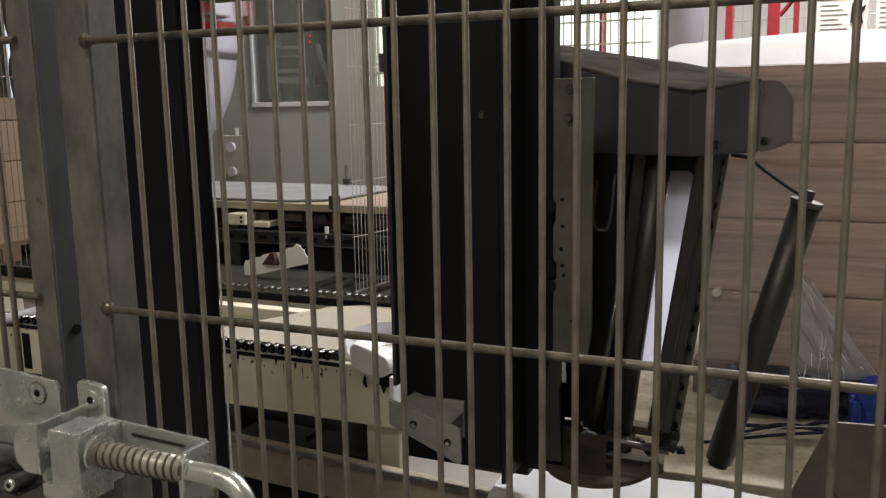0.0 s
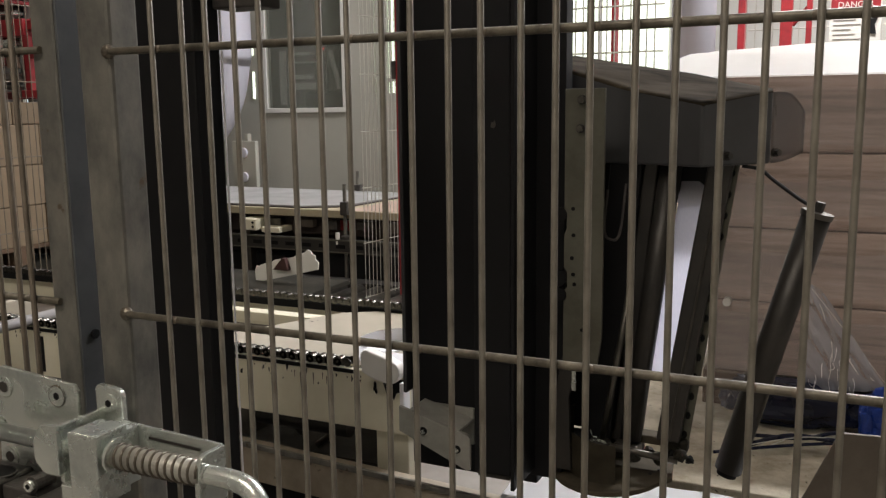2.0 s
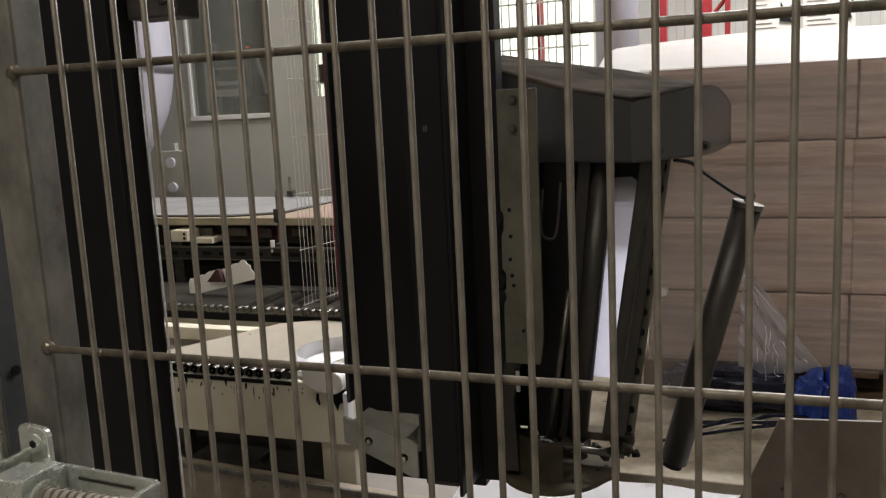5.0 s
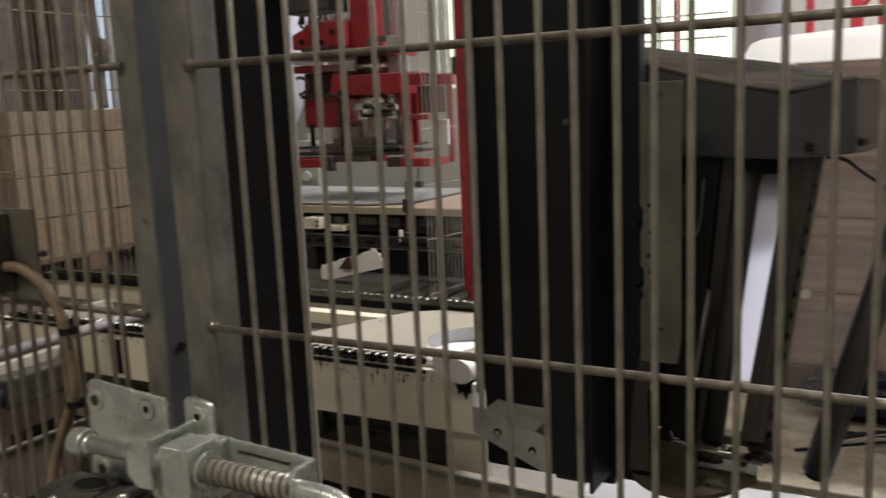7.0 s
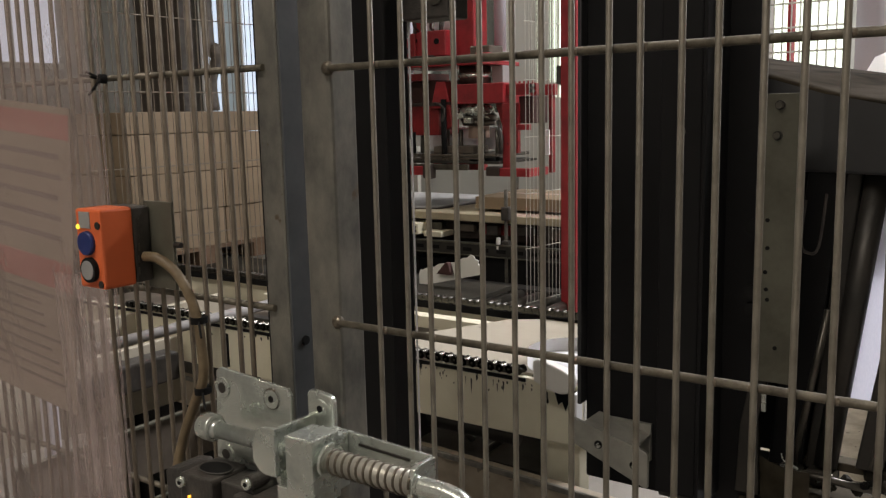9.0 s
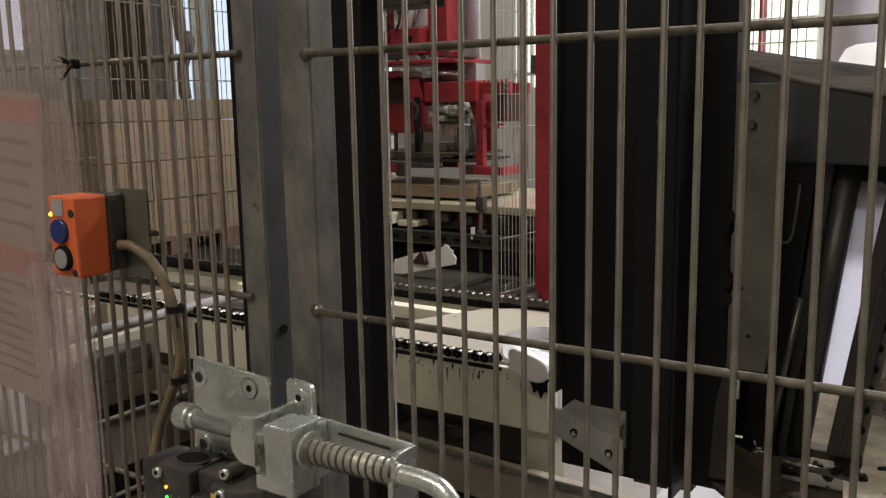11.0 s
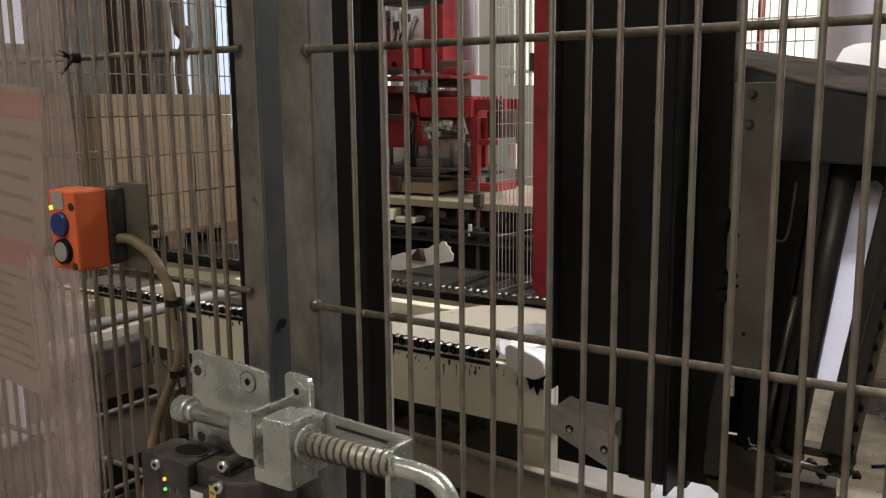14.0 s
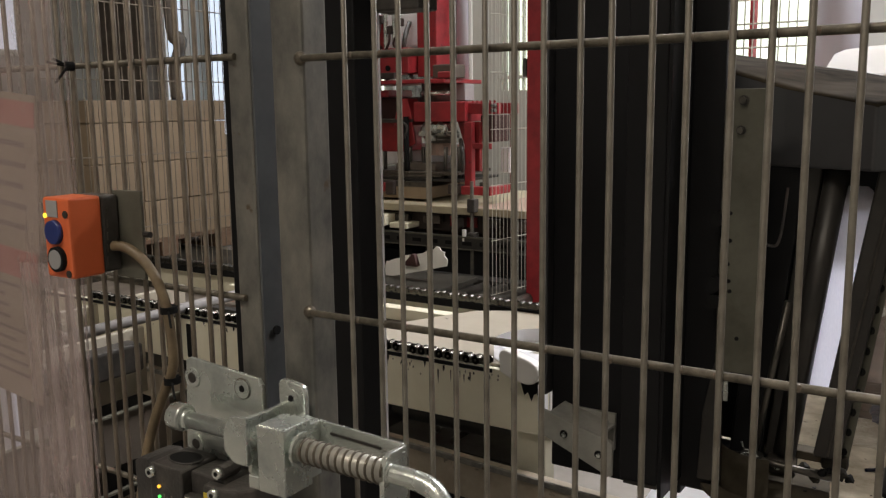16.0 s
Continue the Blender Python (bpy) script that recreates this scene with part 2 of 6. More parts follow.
BEAM = mat("grimy_beam_paint", (0.4, 0.345, 0.265), 0.55, 0.05, (0.2, 0.165, 0.12), 8, 0.8, 0.1, 80, (0.18, 0.15, 0.115), 22, 0.66)
BRACKET = mat("grey_bracket_paint", (0.36, 0.355, 0.315), 0.42, 0.1, (0.17, 0.175, 0.155), 12, 0.7, 0.1, 90)
DAY = glow("daylit_window", (0.9, 1.0, 0.82), 2.2)
BLUEDAY = glow("blue_daylit_window", (0.7, 0.82, 1.0), 1.4)
LEDY, LEDG, LEDO = glow("yellow_led", (1, 0.75, 0.05), 2.5), glow("green_led", (0.1, 1, 0.15), 2), glow("amber_led", (1, 0.5, 0.05), 2.5)
LEDR = glow("red_led", (1, 0.08, 0.05), 2.5)
TUBE = glow("lamp_tube", (1, 0.97, 0.9), 9)


# ---- mesh helpers ----
def bm_box(x0, x1, y0, y1, z0, z1, bevel=0.0, bm=None):
    own = bm is None
    bm = bm or bmesh.new()
    r = bmesh.ops.create_cube(bm, size=1)
    vs = r["verts"]
    for v in vs:
        v.co = Vector(((x0 + x1) / 2 + v.co.x * (x1 - x0), (y0 + y1) / 2 + v.co.y * (y1 - y0), (z0 + z1) / 2 + v.co.z * (z1 - z0)))
    if bevel:
        edges = list({e for v in vs for e in v.link_edges})
        bmesh.ops.bevel(bm, geom=edges, offset=bevel, segments=2, affect="EDGES", profile=0.5)
    return bm


def bm_cyl(a, b, r, seg=12, r2=None, bm=None, caps=True):
    bm = bm or bmesh.new()
    a, b = Vector(a), Vector(b)
    m = Matrix.Translation((a + b) / 2) @ (b - a).to_track_quat("Z", "Y").to_matrix().to_4x4()
    bmesh.ops.create_cone(bm, cap_ends=caps, segments=seg, radius1=r, radius2=r if r2 is None else r2, depth=(b - a).length, matrix=m)
    return bm


def bm_prism(points, axis, lo, hi, bevel=0.0, bm=None):
    """A polygon in the plane across an axis, drawn out from lo to hi along it."""
    bm = bm or bmesh.new()

    def place(p, h):
        return {"x": (h, p[0], p[1]), "y": (p[0], h, p[1]), "z": (p[0], p[1], h)}[axis]
    low = [bm.verts.new(place(p, lo)) for p in points]
    high = [bm.verts.new(place(p, hi)) for p in points]
    n = len(points)
    fs = [bm.faces.new(low), bm.faces.new(high[::-1])]
    fs += [bm.faces.new((low[i], high[i], high[(i + 1) % n], low[(i + 1) % n])) for i in range(n)]
    bmesh.ops.recalc_face_normals(bm, faces=fs)
    if bevel:
        bmesh.ops.bevel(bm, geom=list({e for f in fs for e in f.edges}), offset=bevel, segments=2, affect="EDGES", profile=0.5)
    return bm


def bm_pipe(points, r, seg=10, smooth=6, bm=None):
    """A round pipe through points, eased between them."""
    bm = bm or bmesh.new()
    ps = [Vector(p) for p in points]
    path = []
    for i in range(len(ps) - 1):
        p0, p1, p2, p3 = ps[max(i - 1, 0)], ps[i], ps[i + 1], ps[min(i + 2, len(ps) - 1)]
        for k in range(smooth):
            u = k / smooth
            path.append(0.5 * (2 * p1 + (p2 - p0) * u + (2 * p0 - 5 * p1 + 4 * p2 - p3) * u * u + (3 * p1 - p0 - 3 * p2 + p3) * u ** 3))
    path.append(ps[-1])
    rings = []
    side = None
    for i, p in enumerate(path):
        d = (path[min(i + 1, len(path) - 1)] - path[max(i - 1, 0)]).normalized()
        if side is None:
            side = d.orthogonal().normalized()
        side = (side - d * side.dot(d)).normalized()
        up = d.cross(side)
        rings.append([bm.verts.new(p + r * (side * math.cos(2 * math.pi * k / seg) + up * math.sin(2 * math.pi * k / seg))) for k in range(seg)])
    for a, b in zip(rings, rings[1:]):
        for k in range(seg):
            bm.faces.new((a[k], a[(k + 1) % seg], b[(k + 1) % seg], b[k]))
    bm.faces.new(rings[0][::-1])
    bm.faces.new(rings[-1])
    return bm


def mesh_of(name, bm, material, smooth=False):
    me = bpy.data.meshes.new(name)
    bmesh.ops.recalc_face_normals(bm, faces=bm.faces)
    bm.to_mesh(me)
    bm.free()
    me.materials.append(material)
    if smooth:
        for p in me.polygons:
            p.use_smooth = len(p.vertices) == 4
    return me


def thing(name, label, category, bm=None, material=None, kind="", group="", smooth=False):
    ob = new(name, mesh_of(name, bm, material, smooth) if bm else None)
    return tagged(ob, label, category, group, kind)


def part(name, bm, material, parent, label="", smooth=False):
    ob = new(name, mesh_of(name, bm, material, smooth))
    ob.parent = parent
    ob.matrix_parent_inverse = Matrix()
    return tagged(ob, label)


def share(name, me, parent, m):
    ob = new(name, me)
    ob.parent = parent
    ob.matrix_basis = m
    return ob


# ---- large structure ----
thing("floor", "stained grey concrete factory floor", "floor", bm_box(-12, 8, -5, 11, -0.2, 0), CONCRETE, "structure")
thing("ceiling", "plain painted factory hall ceiling", "ceiling", bm_box(-12, 8, -5, 11, 5.2, 5.4), WALL, "structure")
thing("wall_north", "pale painted far hall wall", "wall", bm_box(-12, 8, 10.8, 11, 0, 5.2), WALL, "structure")
thing("wall_south", "pale painted hall wall", "wall", bm_box(-12, 8, -5, -4.8, 0, 5.2), WALL, "structure")
thing("wall_west", "pale painted hall side wall", "wall", bm_box(-12, -11.8, -4.8, 10.8, 0, 5.2), WALL, "structure")
thing("wall_east", "pale painted hall side wall", "wall", bm_box(7.8, 8, -4.8, 10.8, 0, 5.2), WALL, "structure")
for lamp_row in LAMPS:
    lx, ly, lz, sx, sy = lamp_row[:5]
    fitting = thing("ceiling_lamp", "long white fluorescent lamp under the ceiling", "ceiling lamp", group="hall lamps")
    part("housing", bm_box(lx - sx / 2 - 0.04, lx + sx / 2 + 0.04, ly - sy / 2 - 0.04, ly + sy / 2 + 0.04, lz + 0.06, lz + 0.14, 0.01), POLY, fitting)
    for k in (-1, 1):
        part("tube", bm_cyl((lx - sx / 2, ly + k * 0.12, lz + 0.035), (lx + sx / 2, ly + k * 0.12, lz + 0.035), 0.018), TUBE, fitting)
    for k in (-0.7, 0.7):
        part("hanger", bm_cyl((lx + k * sx / 2, ly, lz + 0.14), (lx + k * sx / 2, ly, 5.21), 0.006, 6), DARKMETAL, fitting)


# ---- the guard fence in front ----
def mesh_panel(name, label, x0, pitch, count, y, z0, z1, rods, rod_x0, rod_x1, wire_r, rod_r, wire_m, rod_m):
    """A welded mesh panel: each upright wire and each cross rod is a part."""
    panel = thing(name, label, "mesh fence")
    wire_me = mesh_of("wire", bm_cyl((0, 0, z0), (0, 0, z1), wire_r, 10), wire_m, True)
    for k in range(count):
        lean = 0.15 * (((k * 37) % 11) / 10 - 0.5)
        share("wire", wire_me, panel, pose(x0 + k * pitch + 0.0006 * (((k * 53) % 7) - 3), y + 0.0006 * (((k * 29) % 5) - 2), 0, 0, lean * 0.25, 0))
    rod_me = mesh_of("cross_rod", bm_cyl((rod_x0, 0, 0), (rod_x1, 0, 0), rod_r, 16), rod_m, True)
    for z in rods:
        share("cross_rod", rod_me, panel, pose(0, y + wire_r + rod_r - 0.0012, z))
    return panel


RODS = [0.25 + 0.2 * k for k in range(10)]
gate = mesh_panel("mesh_gate", "grey welded wire mesh machine guard gate, shut", 0, 0.0229, 40, 0, 0.1, 2.2, RODS, -0.048, 0.92, 0.0021, 0.0028, WIRE, ROD)
part("frame_upright", bm_box(-0.0835, -0.0505, 0.0065, 0.037, 0.08, 2.24, 0.003), ZINC, gate, "mottled galvanised steel frame tube")
part("frame_upright", bm_box(0.925, 0.965, 0.0065, 0.033, 0.08, 2.24, 0.003), ZINC, gate, "mottled galvanised steel frame tube")
for zz in (0.08, 2.2):
    part("frame_rail", bm_box(-0.0495, 0.9245, 0.0068, 0.033, zz, zz + 0.04, 0.003), ZINC, gate)
for zz in RODS:
    bm = bmesh.new()
    bmesh.ops.create_icosphere(bm, subdivisions=2, radius=0.006, matrix=Matrix.Translation((-0.051, 0.005, zz)) @ Matrix.Diagonal((1, 0.8, 0.95, 1)))
    part("weld", bm, SPRING, gate)
bm = bmesh.new()
bmesh.ops.create_icosphere(bm, subdivisions=2, radius=0.0027, matrix=Matrix.Diagonal((1.05, 0.8, 1.1, 1)))
spot_me = mesh_of("weld_spot", bm, DIMWIRE)
for zz in RODS[4:8]:
    for k in range(40):
        share("weld_spot", spot_me, gate, pose(k * 0.0229, 0.0022, zz, 0, (k * 47) % 60, 0))
post = thing("fence_post", "galvanised square steel fence post beside the gate", "post")
part("tube", bm_box(-0.132, -0.1062, 0.006, 0.046, 0.012, 2.3, 0.0025), ZINC, post)
part("base_plate", bm_box(-0.17, -0.07, -0.02, 0.08, 0, 0.0118, 0.002), ZINC, post)
# Added strip gives the post's side in the gap its dark bluish colour.
part("seal_strip", bm_box(-0.106, -0.1038, 0.0068, 0.045, 0.02, 2.29), SLATE, post, "dark slate-blue strip over the post's gap side")
part("cap", bm_box(-0.133, -0.107, 0.005, 0.047, 2.3, 2.31, 0.002), RUBBER, post)
part("rivet", bm_cyl((-0.1037, 0.02, 1.225), (-0.1018, 0.02, 1.225), 0.004), RUBBER, post)
mesh_panel("guard_fence", "grey welded wire mesh guard panel beside the gate post", -0.1435, -0.0205, 44, 0.0, 0.002, 2.2, [z + 0.004 for z in RODS], -1.06, -0.121, 0.0023, 0.0029, DIMWIRE, ROD)
post = thing("fence_post", "galvanised square steel fence post at the panel's end", "post")
part("tube", bm_box(-1.1, -1.062, 0.006, 0.046, 0.012, 2.3, 0.0025), ZINC, post)
part("base_plate", bm_box(-1.14, -1.03, -0.02, 0.08, 0, 0.0118, 0.002), ZINC, post)

# ---- bolt latch on the gate ----
latch = thing("bolt_latch", "zinc-plated spring bolt latch screwed to gate and post", "latch")
AX, AZ = -0.046, 1.158  # the bolt's axis
keeper = part("keeper_plate", bm_prism([(-0.179, 1.109), (-0.175, 1.105), (-0.086, 1.1), (-0.083, 1.103), (-0.083, 1.19), (-0.087, 1.1955), (-0.168, 1.2015), (-0.173, 1.198)], "y", -0.0205, -0.0165, 0.0012), PLATED, latch, "bright zinc keeper plate")
for sx, sz, filled in ((-0.105, 1.184, True), (-0.165, 1.184, False), (-0.165, 1.124, False), (-0.105, 1.119, True)):
    bm = bmesh.new()
    bm_cyl((sx, -0.0215, sz), (sx, -0.0200, sz), 0.0082, 24, 0.0088, bm)
    screw = part("countersunk_screw" if filled else "screw_hole", bm, PLATED, latch)
    part("rim", bm_pipe([(sx + 0.0084 * math.cos(a * math.pi / 8), -0.0212, sz + 0.0086 * math.sin(a * math.pi / 8)) for a in range(17)], 0.0005, 6, 2), PLATED if not filled else ZINC, screw, "", True)
    part("socket", bm_cyl((sx, -0.0219, sz), (sx, -0.0212, sz), 0.0032 if filled else 0.0046, 6 if filled else 20), RUBBER if filled else DARKMETAL, screw)
part("spacer", bm_box(-0.130, -0.112, -0.0163, 0.0055, 1.105, 1.168, 0.001), ZINC, latch)
# the bolt with its knob and bent handle
part("bolt", bm_cyl((-0.15, AX, AZ), (0.068, AX, AZ), 0.0068, 24), PLATED, latch, "round steel bolt", True)
part("knob", bm_prism([(AX + 0.0115 * math.cos(a * math.pi / 16), AZ + 0.0008 + 0.0115 * math.sin(a * math.pi / 16)) for a in range(32)], "x", -0.161, -0.146, 0.0018), PLATED, latch)
part("knob_collar", bm_cyl((-0.1462, AX, AZ), (-0.141, AX, AZ), 0.0095, 24, 0.0072), PLATED, latch, "", True)
part("handle", bm_pipe([(0.066, AX, AZ), (0.088, AX, AZ - 0.0005), (0.102, AX - 0.001, AZ - 0.004), (0.112, AX - 0.003, AZ - 0.016), (0.114, AX - 0.004, AZ - 0.034), (0.114, AX - 0.004, AZ - 0.075)], 0.0072, 16, 8), PLATED, latch, "bent round bolt handle", True)
# body bolted to the gate
part("tab", bm_prism([(-0.0715, 1.150), (-0.0435, 1.150), (-0.0435, 1.189), (-0.045, 1.1925), (-0.0485, 1.1945), (-0.0645, 1.1965), (-0.0695, 1.1955), (-0.0715, 1.192)], "y", -0.0135, -0.008, 0.0012), PLATED, latch)
bm = bmesh.new()
bm_cyl((-0.0572, -0.0146, 1.1822), (-0.0572, -0.0132, 1.1822), 0.0075, 24, 0.008, bm)
screw = part("countersunk_screw", bm, PLATED, latch)
part("socket", bm_cyl((-0.0572, -0.0150, 1.1822), (-0.0572, -0.0144, 1.1822), 0.0031, 6), RUBBER, screw)
part("striker_strap", bm_prism([(-0.0665, -0.0137), (-0.0650, -0.0175), (-0.0640, -0.030), (-0.0645, -0.0575), (-0.0605, -0.0575), (-0.0600, -0.031), (-0.0605, -0.0195), (-0.0615, -0.0137)], "z", 1.134, 1.1785, 0.0005), PLATED, latch, "bent zinc striker strap")
part("striker_face", bm_prism([(-0.0605, 1.1795), (-0.0755, 1.1785), (-0.0795, 1.1755), (-0.0845, 1.1665), (-0.0855, 1.162), (-0.0855, 1.152), (-0.0845, 1.148), (-0.078, 1.142), (-0.074, 1.1405), (-0.0605, 1.1405)], "y", -0.0618, -0.0577, 0.0007), PLATED, latch, "thick zinc striker plate with cut corners")
part("block", bm_box(-0.0500, -0.0225, -0.0615, -0.0305, 1.1235, 1.1768, 0.0012), PLATED, latch, "square zinc block the bolt slides through")
part("block_foot", bm_box(-0.0615, -0.0503, -0.0608, -0.0315, 1.1235, 1.1345, 0.0012), PLATED, latch)
part("block_base", bm_box(-0.050, -0.0235, -0.0303, -0.0185, 1.128, 1.172, 0.001), PLATED, latch)
part("channel_back", bm_prism([(-0.0485, -0.0138), (0.0600, -0.0222), (0.0602, -0.0252), (-0.0485, -0.0168)], "z", 1.138, 1.1715, 0.0007), PLATED, latch, "zinc channel wall with a slot")
part("channel_slot", bm_prism([(-0.012, -0.0198), (0.040, -0.0237), (0.040, -0.0243), (-0.012, -0.0204)], "z", 1.1625, 1.1645), DARKMETAL, latch)
part("end_plate", bm_prism([(-0.0245, 1.1718), (-0.044, 1.1722), (-0.0490, 1.1705), (-0.0525, 1.165), (-0.0535, 1.158), (-0.0535, 1.115), (-0.0245, 1.115)], "x", 0.0595, 0.0640, 0.0009), PLATED, latch)
part("washer", bm_cyl((-0.0190, AX, AZ), (-0.0165, AX, AZ), 0.0138, 32), PLATED, latch)
coil = [(-0.016 + 0.078 * k / 156, AX + 0.0091 * math.cos(2 * math.pi * 11.5 * k / 156), AZ + 0.0091 * math.sin(2 * math.pi * 11.5 * k / 156)) for k in range(157)]
part("spring_sleeve", bm_cyl((-0.0168, AX, AZ), (0.0624, AX, AZ), 0.0088, 24), ZINCSLEEVE, latch, "", True)
part("spring", bm_pipe(coil, 0.0011, 6, 1), SPRING, latch, "coiled steel spring", True)

# ---- safety switch under the latch ----
switch = thing("safety_switch", "black plastic gate safety switch with status lights", "switch")
part("side_ear", bm_prism([(-0.201, 1.02), (-0.180, 1.02), (-0.180, 1.1165), (-0.184, 1.1185), (-0.199, 1.1165), (-0.201, 1.114)], "y", -0.0585, -0.022, 0.0015), SWITCH, switch)
part("body", bm_prism([(-0.1795, 1.02), (-0.139, 1.02), (-0.139, 1.1165), (-0.1415, 1.119), (-0.1765, 1.119), (-0.1795, 1.1165)], "y", -0.0610, -0.020, 0.0018), SWITCH, switch, "dusty black switch body")
part("step", bm_prism([(-0.1388, 1.02), (-0.0985, 1.02), (-0.0985, 1.1135), (-0.1010, 1.1165), (-0.1388, 1.1165)], "y", -0.0515, -0.020, 0.0018), SWITCH, switch)
part("front_step", bm_box(-0.1388, -0.1135, -0.0605, -0.0517, 1.02, 1.0985, 0.0015), SWITCH, switch)
part("side_block", bm_prism([(-0.1130, -0.0620), (-0.0935, -0.0620), (-0.078, -0.056), (-0.069, -0.045), (-0.067, -0.032), (-0.067, -0.022), (-0.098, -0.022), (-0.098, -0.0517), (-0.1130, -0.0517)], "z", 1.0, 1.1145, 0.0025), SWITCH, switch)
part("recess", bm_prism([(-0.157 + 0.0165 * math.cos(a * math.pi / 12), -0.0400 + 0.0115 * math.sin(a * math.pi / 12)) for a in range(24)], "z", 1.1165, 1.1196), RUBBER, switch, "dark keyway opening")
part("recess_lip", bm_pipe([(-0.157 + 0.0168 * math.cos(a * math.pi / 8), -0.0400 + 0.0118 * math.sin(a * math.pi / 8), 1.1195) for a in range(17)], 0.0009, 6, 2), SWITCH, switch, "", True)
for sx, sy, sz in ((-0.1745, -0.0612, 1.1115), (-0.1035, -0.0517, 1.1225), (-0.0985, -0.0622, 1.1095)):
    screw = part("screw", bm_cyl((sx, sy - 0.0042, sz), (sx, sy + 0.001, sz), 0.0044, 18, 0.0047), PLATED, switch, "bright socket screw", True)
    part("socket", bm_cyl((sx, sy - 0.0047, sz), (sx, sy - 0.004, sz), 0.0021, 6), RUBBER, screw)
part("screw_boss", bm_cyl((-0.1035, -0.0520, 1.1225), (-0.1035, -0.034, 1.1225), 0.0062, 16), SWITCH, switch)
for k in range(6):
    part("moulded_mark", bm_box(-0.162 + 0.003 * k, -0.1605 + 0.003 * k, -0.0616, -0.0611, 1.078 + 0.004 * (k % 2), 1.094 - 0.002 * (k % 3)), INK, switch)
part("status_light", bm_cyl((-0.167, -0.0625, 1.0995), (-0.167, -0.0605, 1.0995), 0.0013, 12), LEDO, switch, "lit amber status light")
part("status_light", bm_cyl((-0.167, -0.0625, 1.0905), (-0.167, -0.0605, 1.0905), 0.0013, 12), LEDG, switch, "lit green status light")
part("label_plate", bm_box(-0.1785, -0.142, -0.0618, -0.0611, 1.04, 1.0765, 0.0003), POLY, switch)
part("label_plate", bm_box(-0.136, -0.121, -0.0613, -0.0606, 1.06, 1.0975, 0.0003), PAPER, switch)
sticker = part("warning_sticker", bm_box(-0.1115, -0.1040, -0.0628, -0.0621, 1.065, 1.108, 0.0003), YELLOW, switch, "narrow yellow sticker")
for k in range(4):
    part("print_bar", bm_box(-0.1100, -0.1055, -0.0633, -0.0629, 1.080 + 0.007 * k, 1.0825 + 0.007 * k), INK, sticker)
part("bracket", bm_box(-0.2, -0.11, -0.0185, -0.0025, 1.0, 1.1, 0.001), ZINC, switch)

# ---- orange reset station ----
station = thing("reset_station", "orange plastic reset box with blue button on mesh", "control box")
part("front_cover", bm_box(-0.296, -0.2585, -0.064, -0.0315, 1.268, 1.3385, 0.0025), ORANGE, station)
part("rear_shell", bm_box(-0.2955, -0.259, -0.0313, -0.0135, 1.269, 1.338, 0.002), SWITCH, station)
for k in range(5):
    part("rib", bm_box(-0.2592, -0.2578, -0.029 + 0.0006 * k, -0.028 + 0.0006 * k, 1.276 + 0.011 * k, 1.283 + 0.011 * k), GUNMETAL, station)
part("mounting_plate", bm_box(-0.268, -0.229, -0.0128, -0.0095, 1.262, 1.3415, 0.0008), PLATE, station)
button = part("push_button", bm_cyl((-0.279, -0.0680, 1.3085), (-0.279, -0.0635, 1.3085), 0.0102, 28, 0.011), BLUEBUTTON, station, "dark blue reset button", True)
lamp = part("indicator_lamp", bm_cyl((-0.2765, -0.0690, 1.285), (-0.2765, -0.0636, 1.285), 0.0085, 28), SHEET, station, "pale round indicator lens", True)
part("bezel", bm_cyl((-0.2765, -0.0682, 1.285), (-0.2765, -0.0638, 1.285), 0.011, 28), RUBBER, lamp)
part("legend_plate", bm_box(-0.2893, -0.2735, -0.0648, -0.0641, 1.3215, 1.336), SHEET, station)
part("status_light", bm_cyl((-0.291, -0.0658, 1.3225), (-0.291, -0.0638, 1.3225), 0.0019, 14), LEDY, station, "lit yellow status light")
for sx, sz in ((-0.2632, 1.3245), (-0.264, 1.2725)):
    part("cover_screw", bm_cyl((sx, -0.0648, sz), (sx, -0.0638, sz), 0.0034, 14), DARKMETAL, station)
part("plate_bolt", bm_cyl((-0.229, -0.0105, 1.303), (-0.221, -0.0105, 1.303), 0.0028, 8), DARKMETAL, station)
cable = thing("cable", "grubby tan cable tied along the mesh", "cable")
part("sheath", bm_pipe([(-0.259, -0.022, 1.292), (-0.245, -0.018, 1.2905), (-0.226, -0.013, 1.277), (-0.209, -0.011, 1.25), (-0.203, -0.010, 1.215), (-0.203, -0.010, 1.185), (-0.215, -0.011, 1.16), (-0.232, -0.013, 1.125), (-0.238, -0.02, 1.09), (-0.236, -0.03, 1.05)], 0.0046, 14, 6), CONDUIT, cable, smooth=True)
for tx, tz in ((-0.206, 1.2365), (-0.207, 1.171)):
    tie = part("cable_tie", bm_prism([(tx + 0.0066 * math.cos(a * math.pi / 8), -0.008 + 0.0085 * math.sin(a * math.pi / 8)) for a in range(16)], "z", tz - 0.003, tz + 0.003), RUBBER, cable, "black cable tie")
    part("tail", bm_cyl((tx + 0.004, -0.012, tz), (tx + 0.016, -0.02, tz - 0.012), 0.0011, 6), RUBBER, tie)

# ---- notice in a cloudy sleeve, tied to the mesh ----
notice = thing("notice_sleeve", "notice with red bands in cloudy plastic sleeve", "notice")
bm = bmesh.new()
NX, NZ = 24, 40
grid = [[bm.verts.new((-0.80 + 0.478 * i / NX, -0.0165 - 0.004 * math.sin(i * 0.9 + 0.3 * math.sin(j * 0.35)) - 0.003 * math.sin(j * 0.5 + i * 0.2), 0.86 + 0.8 * j / NZ)) for j in range(NZ + 1)] for i in range(NX + 1)]
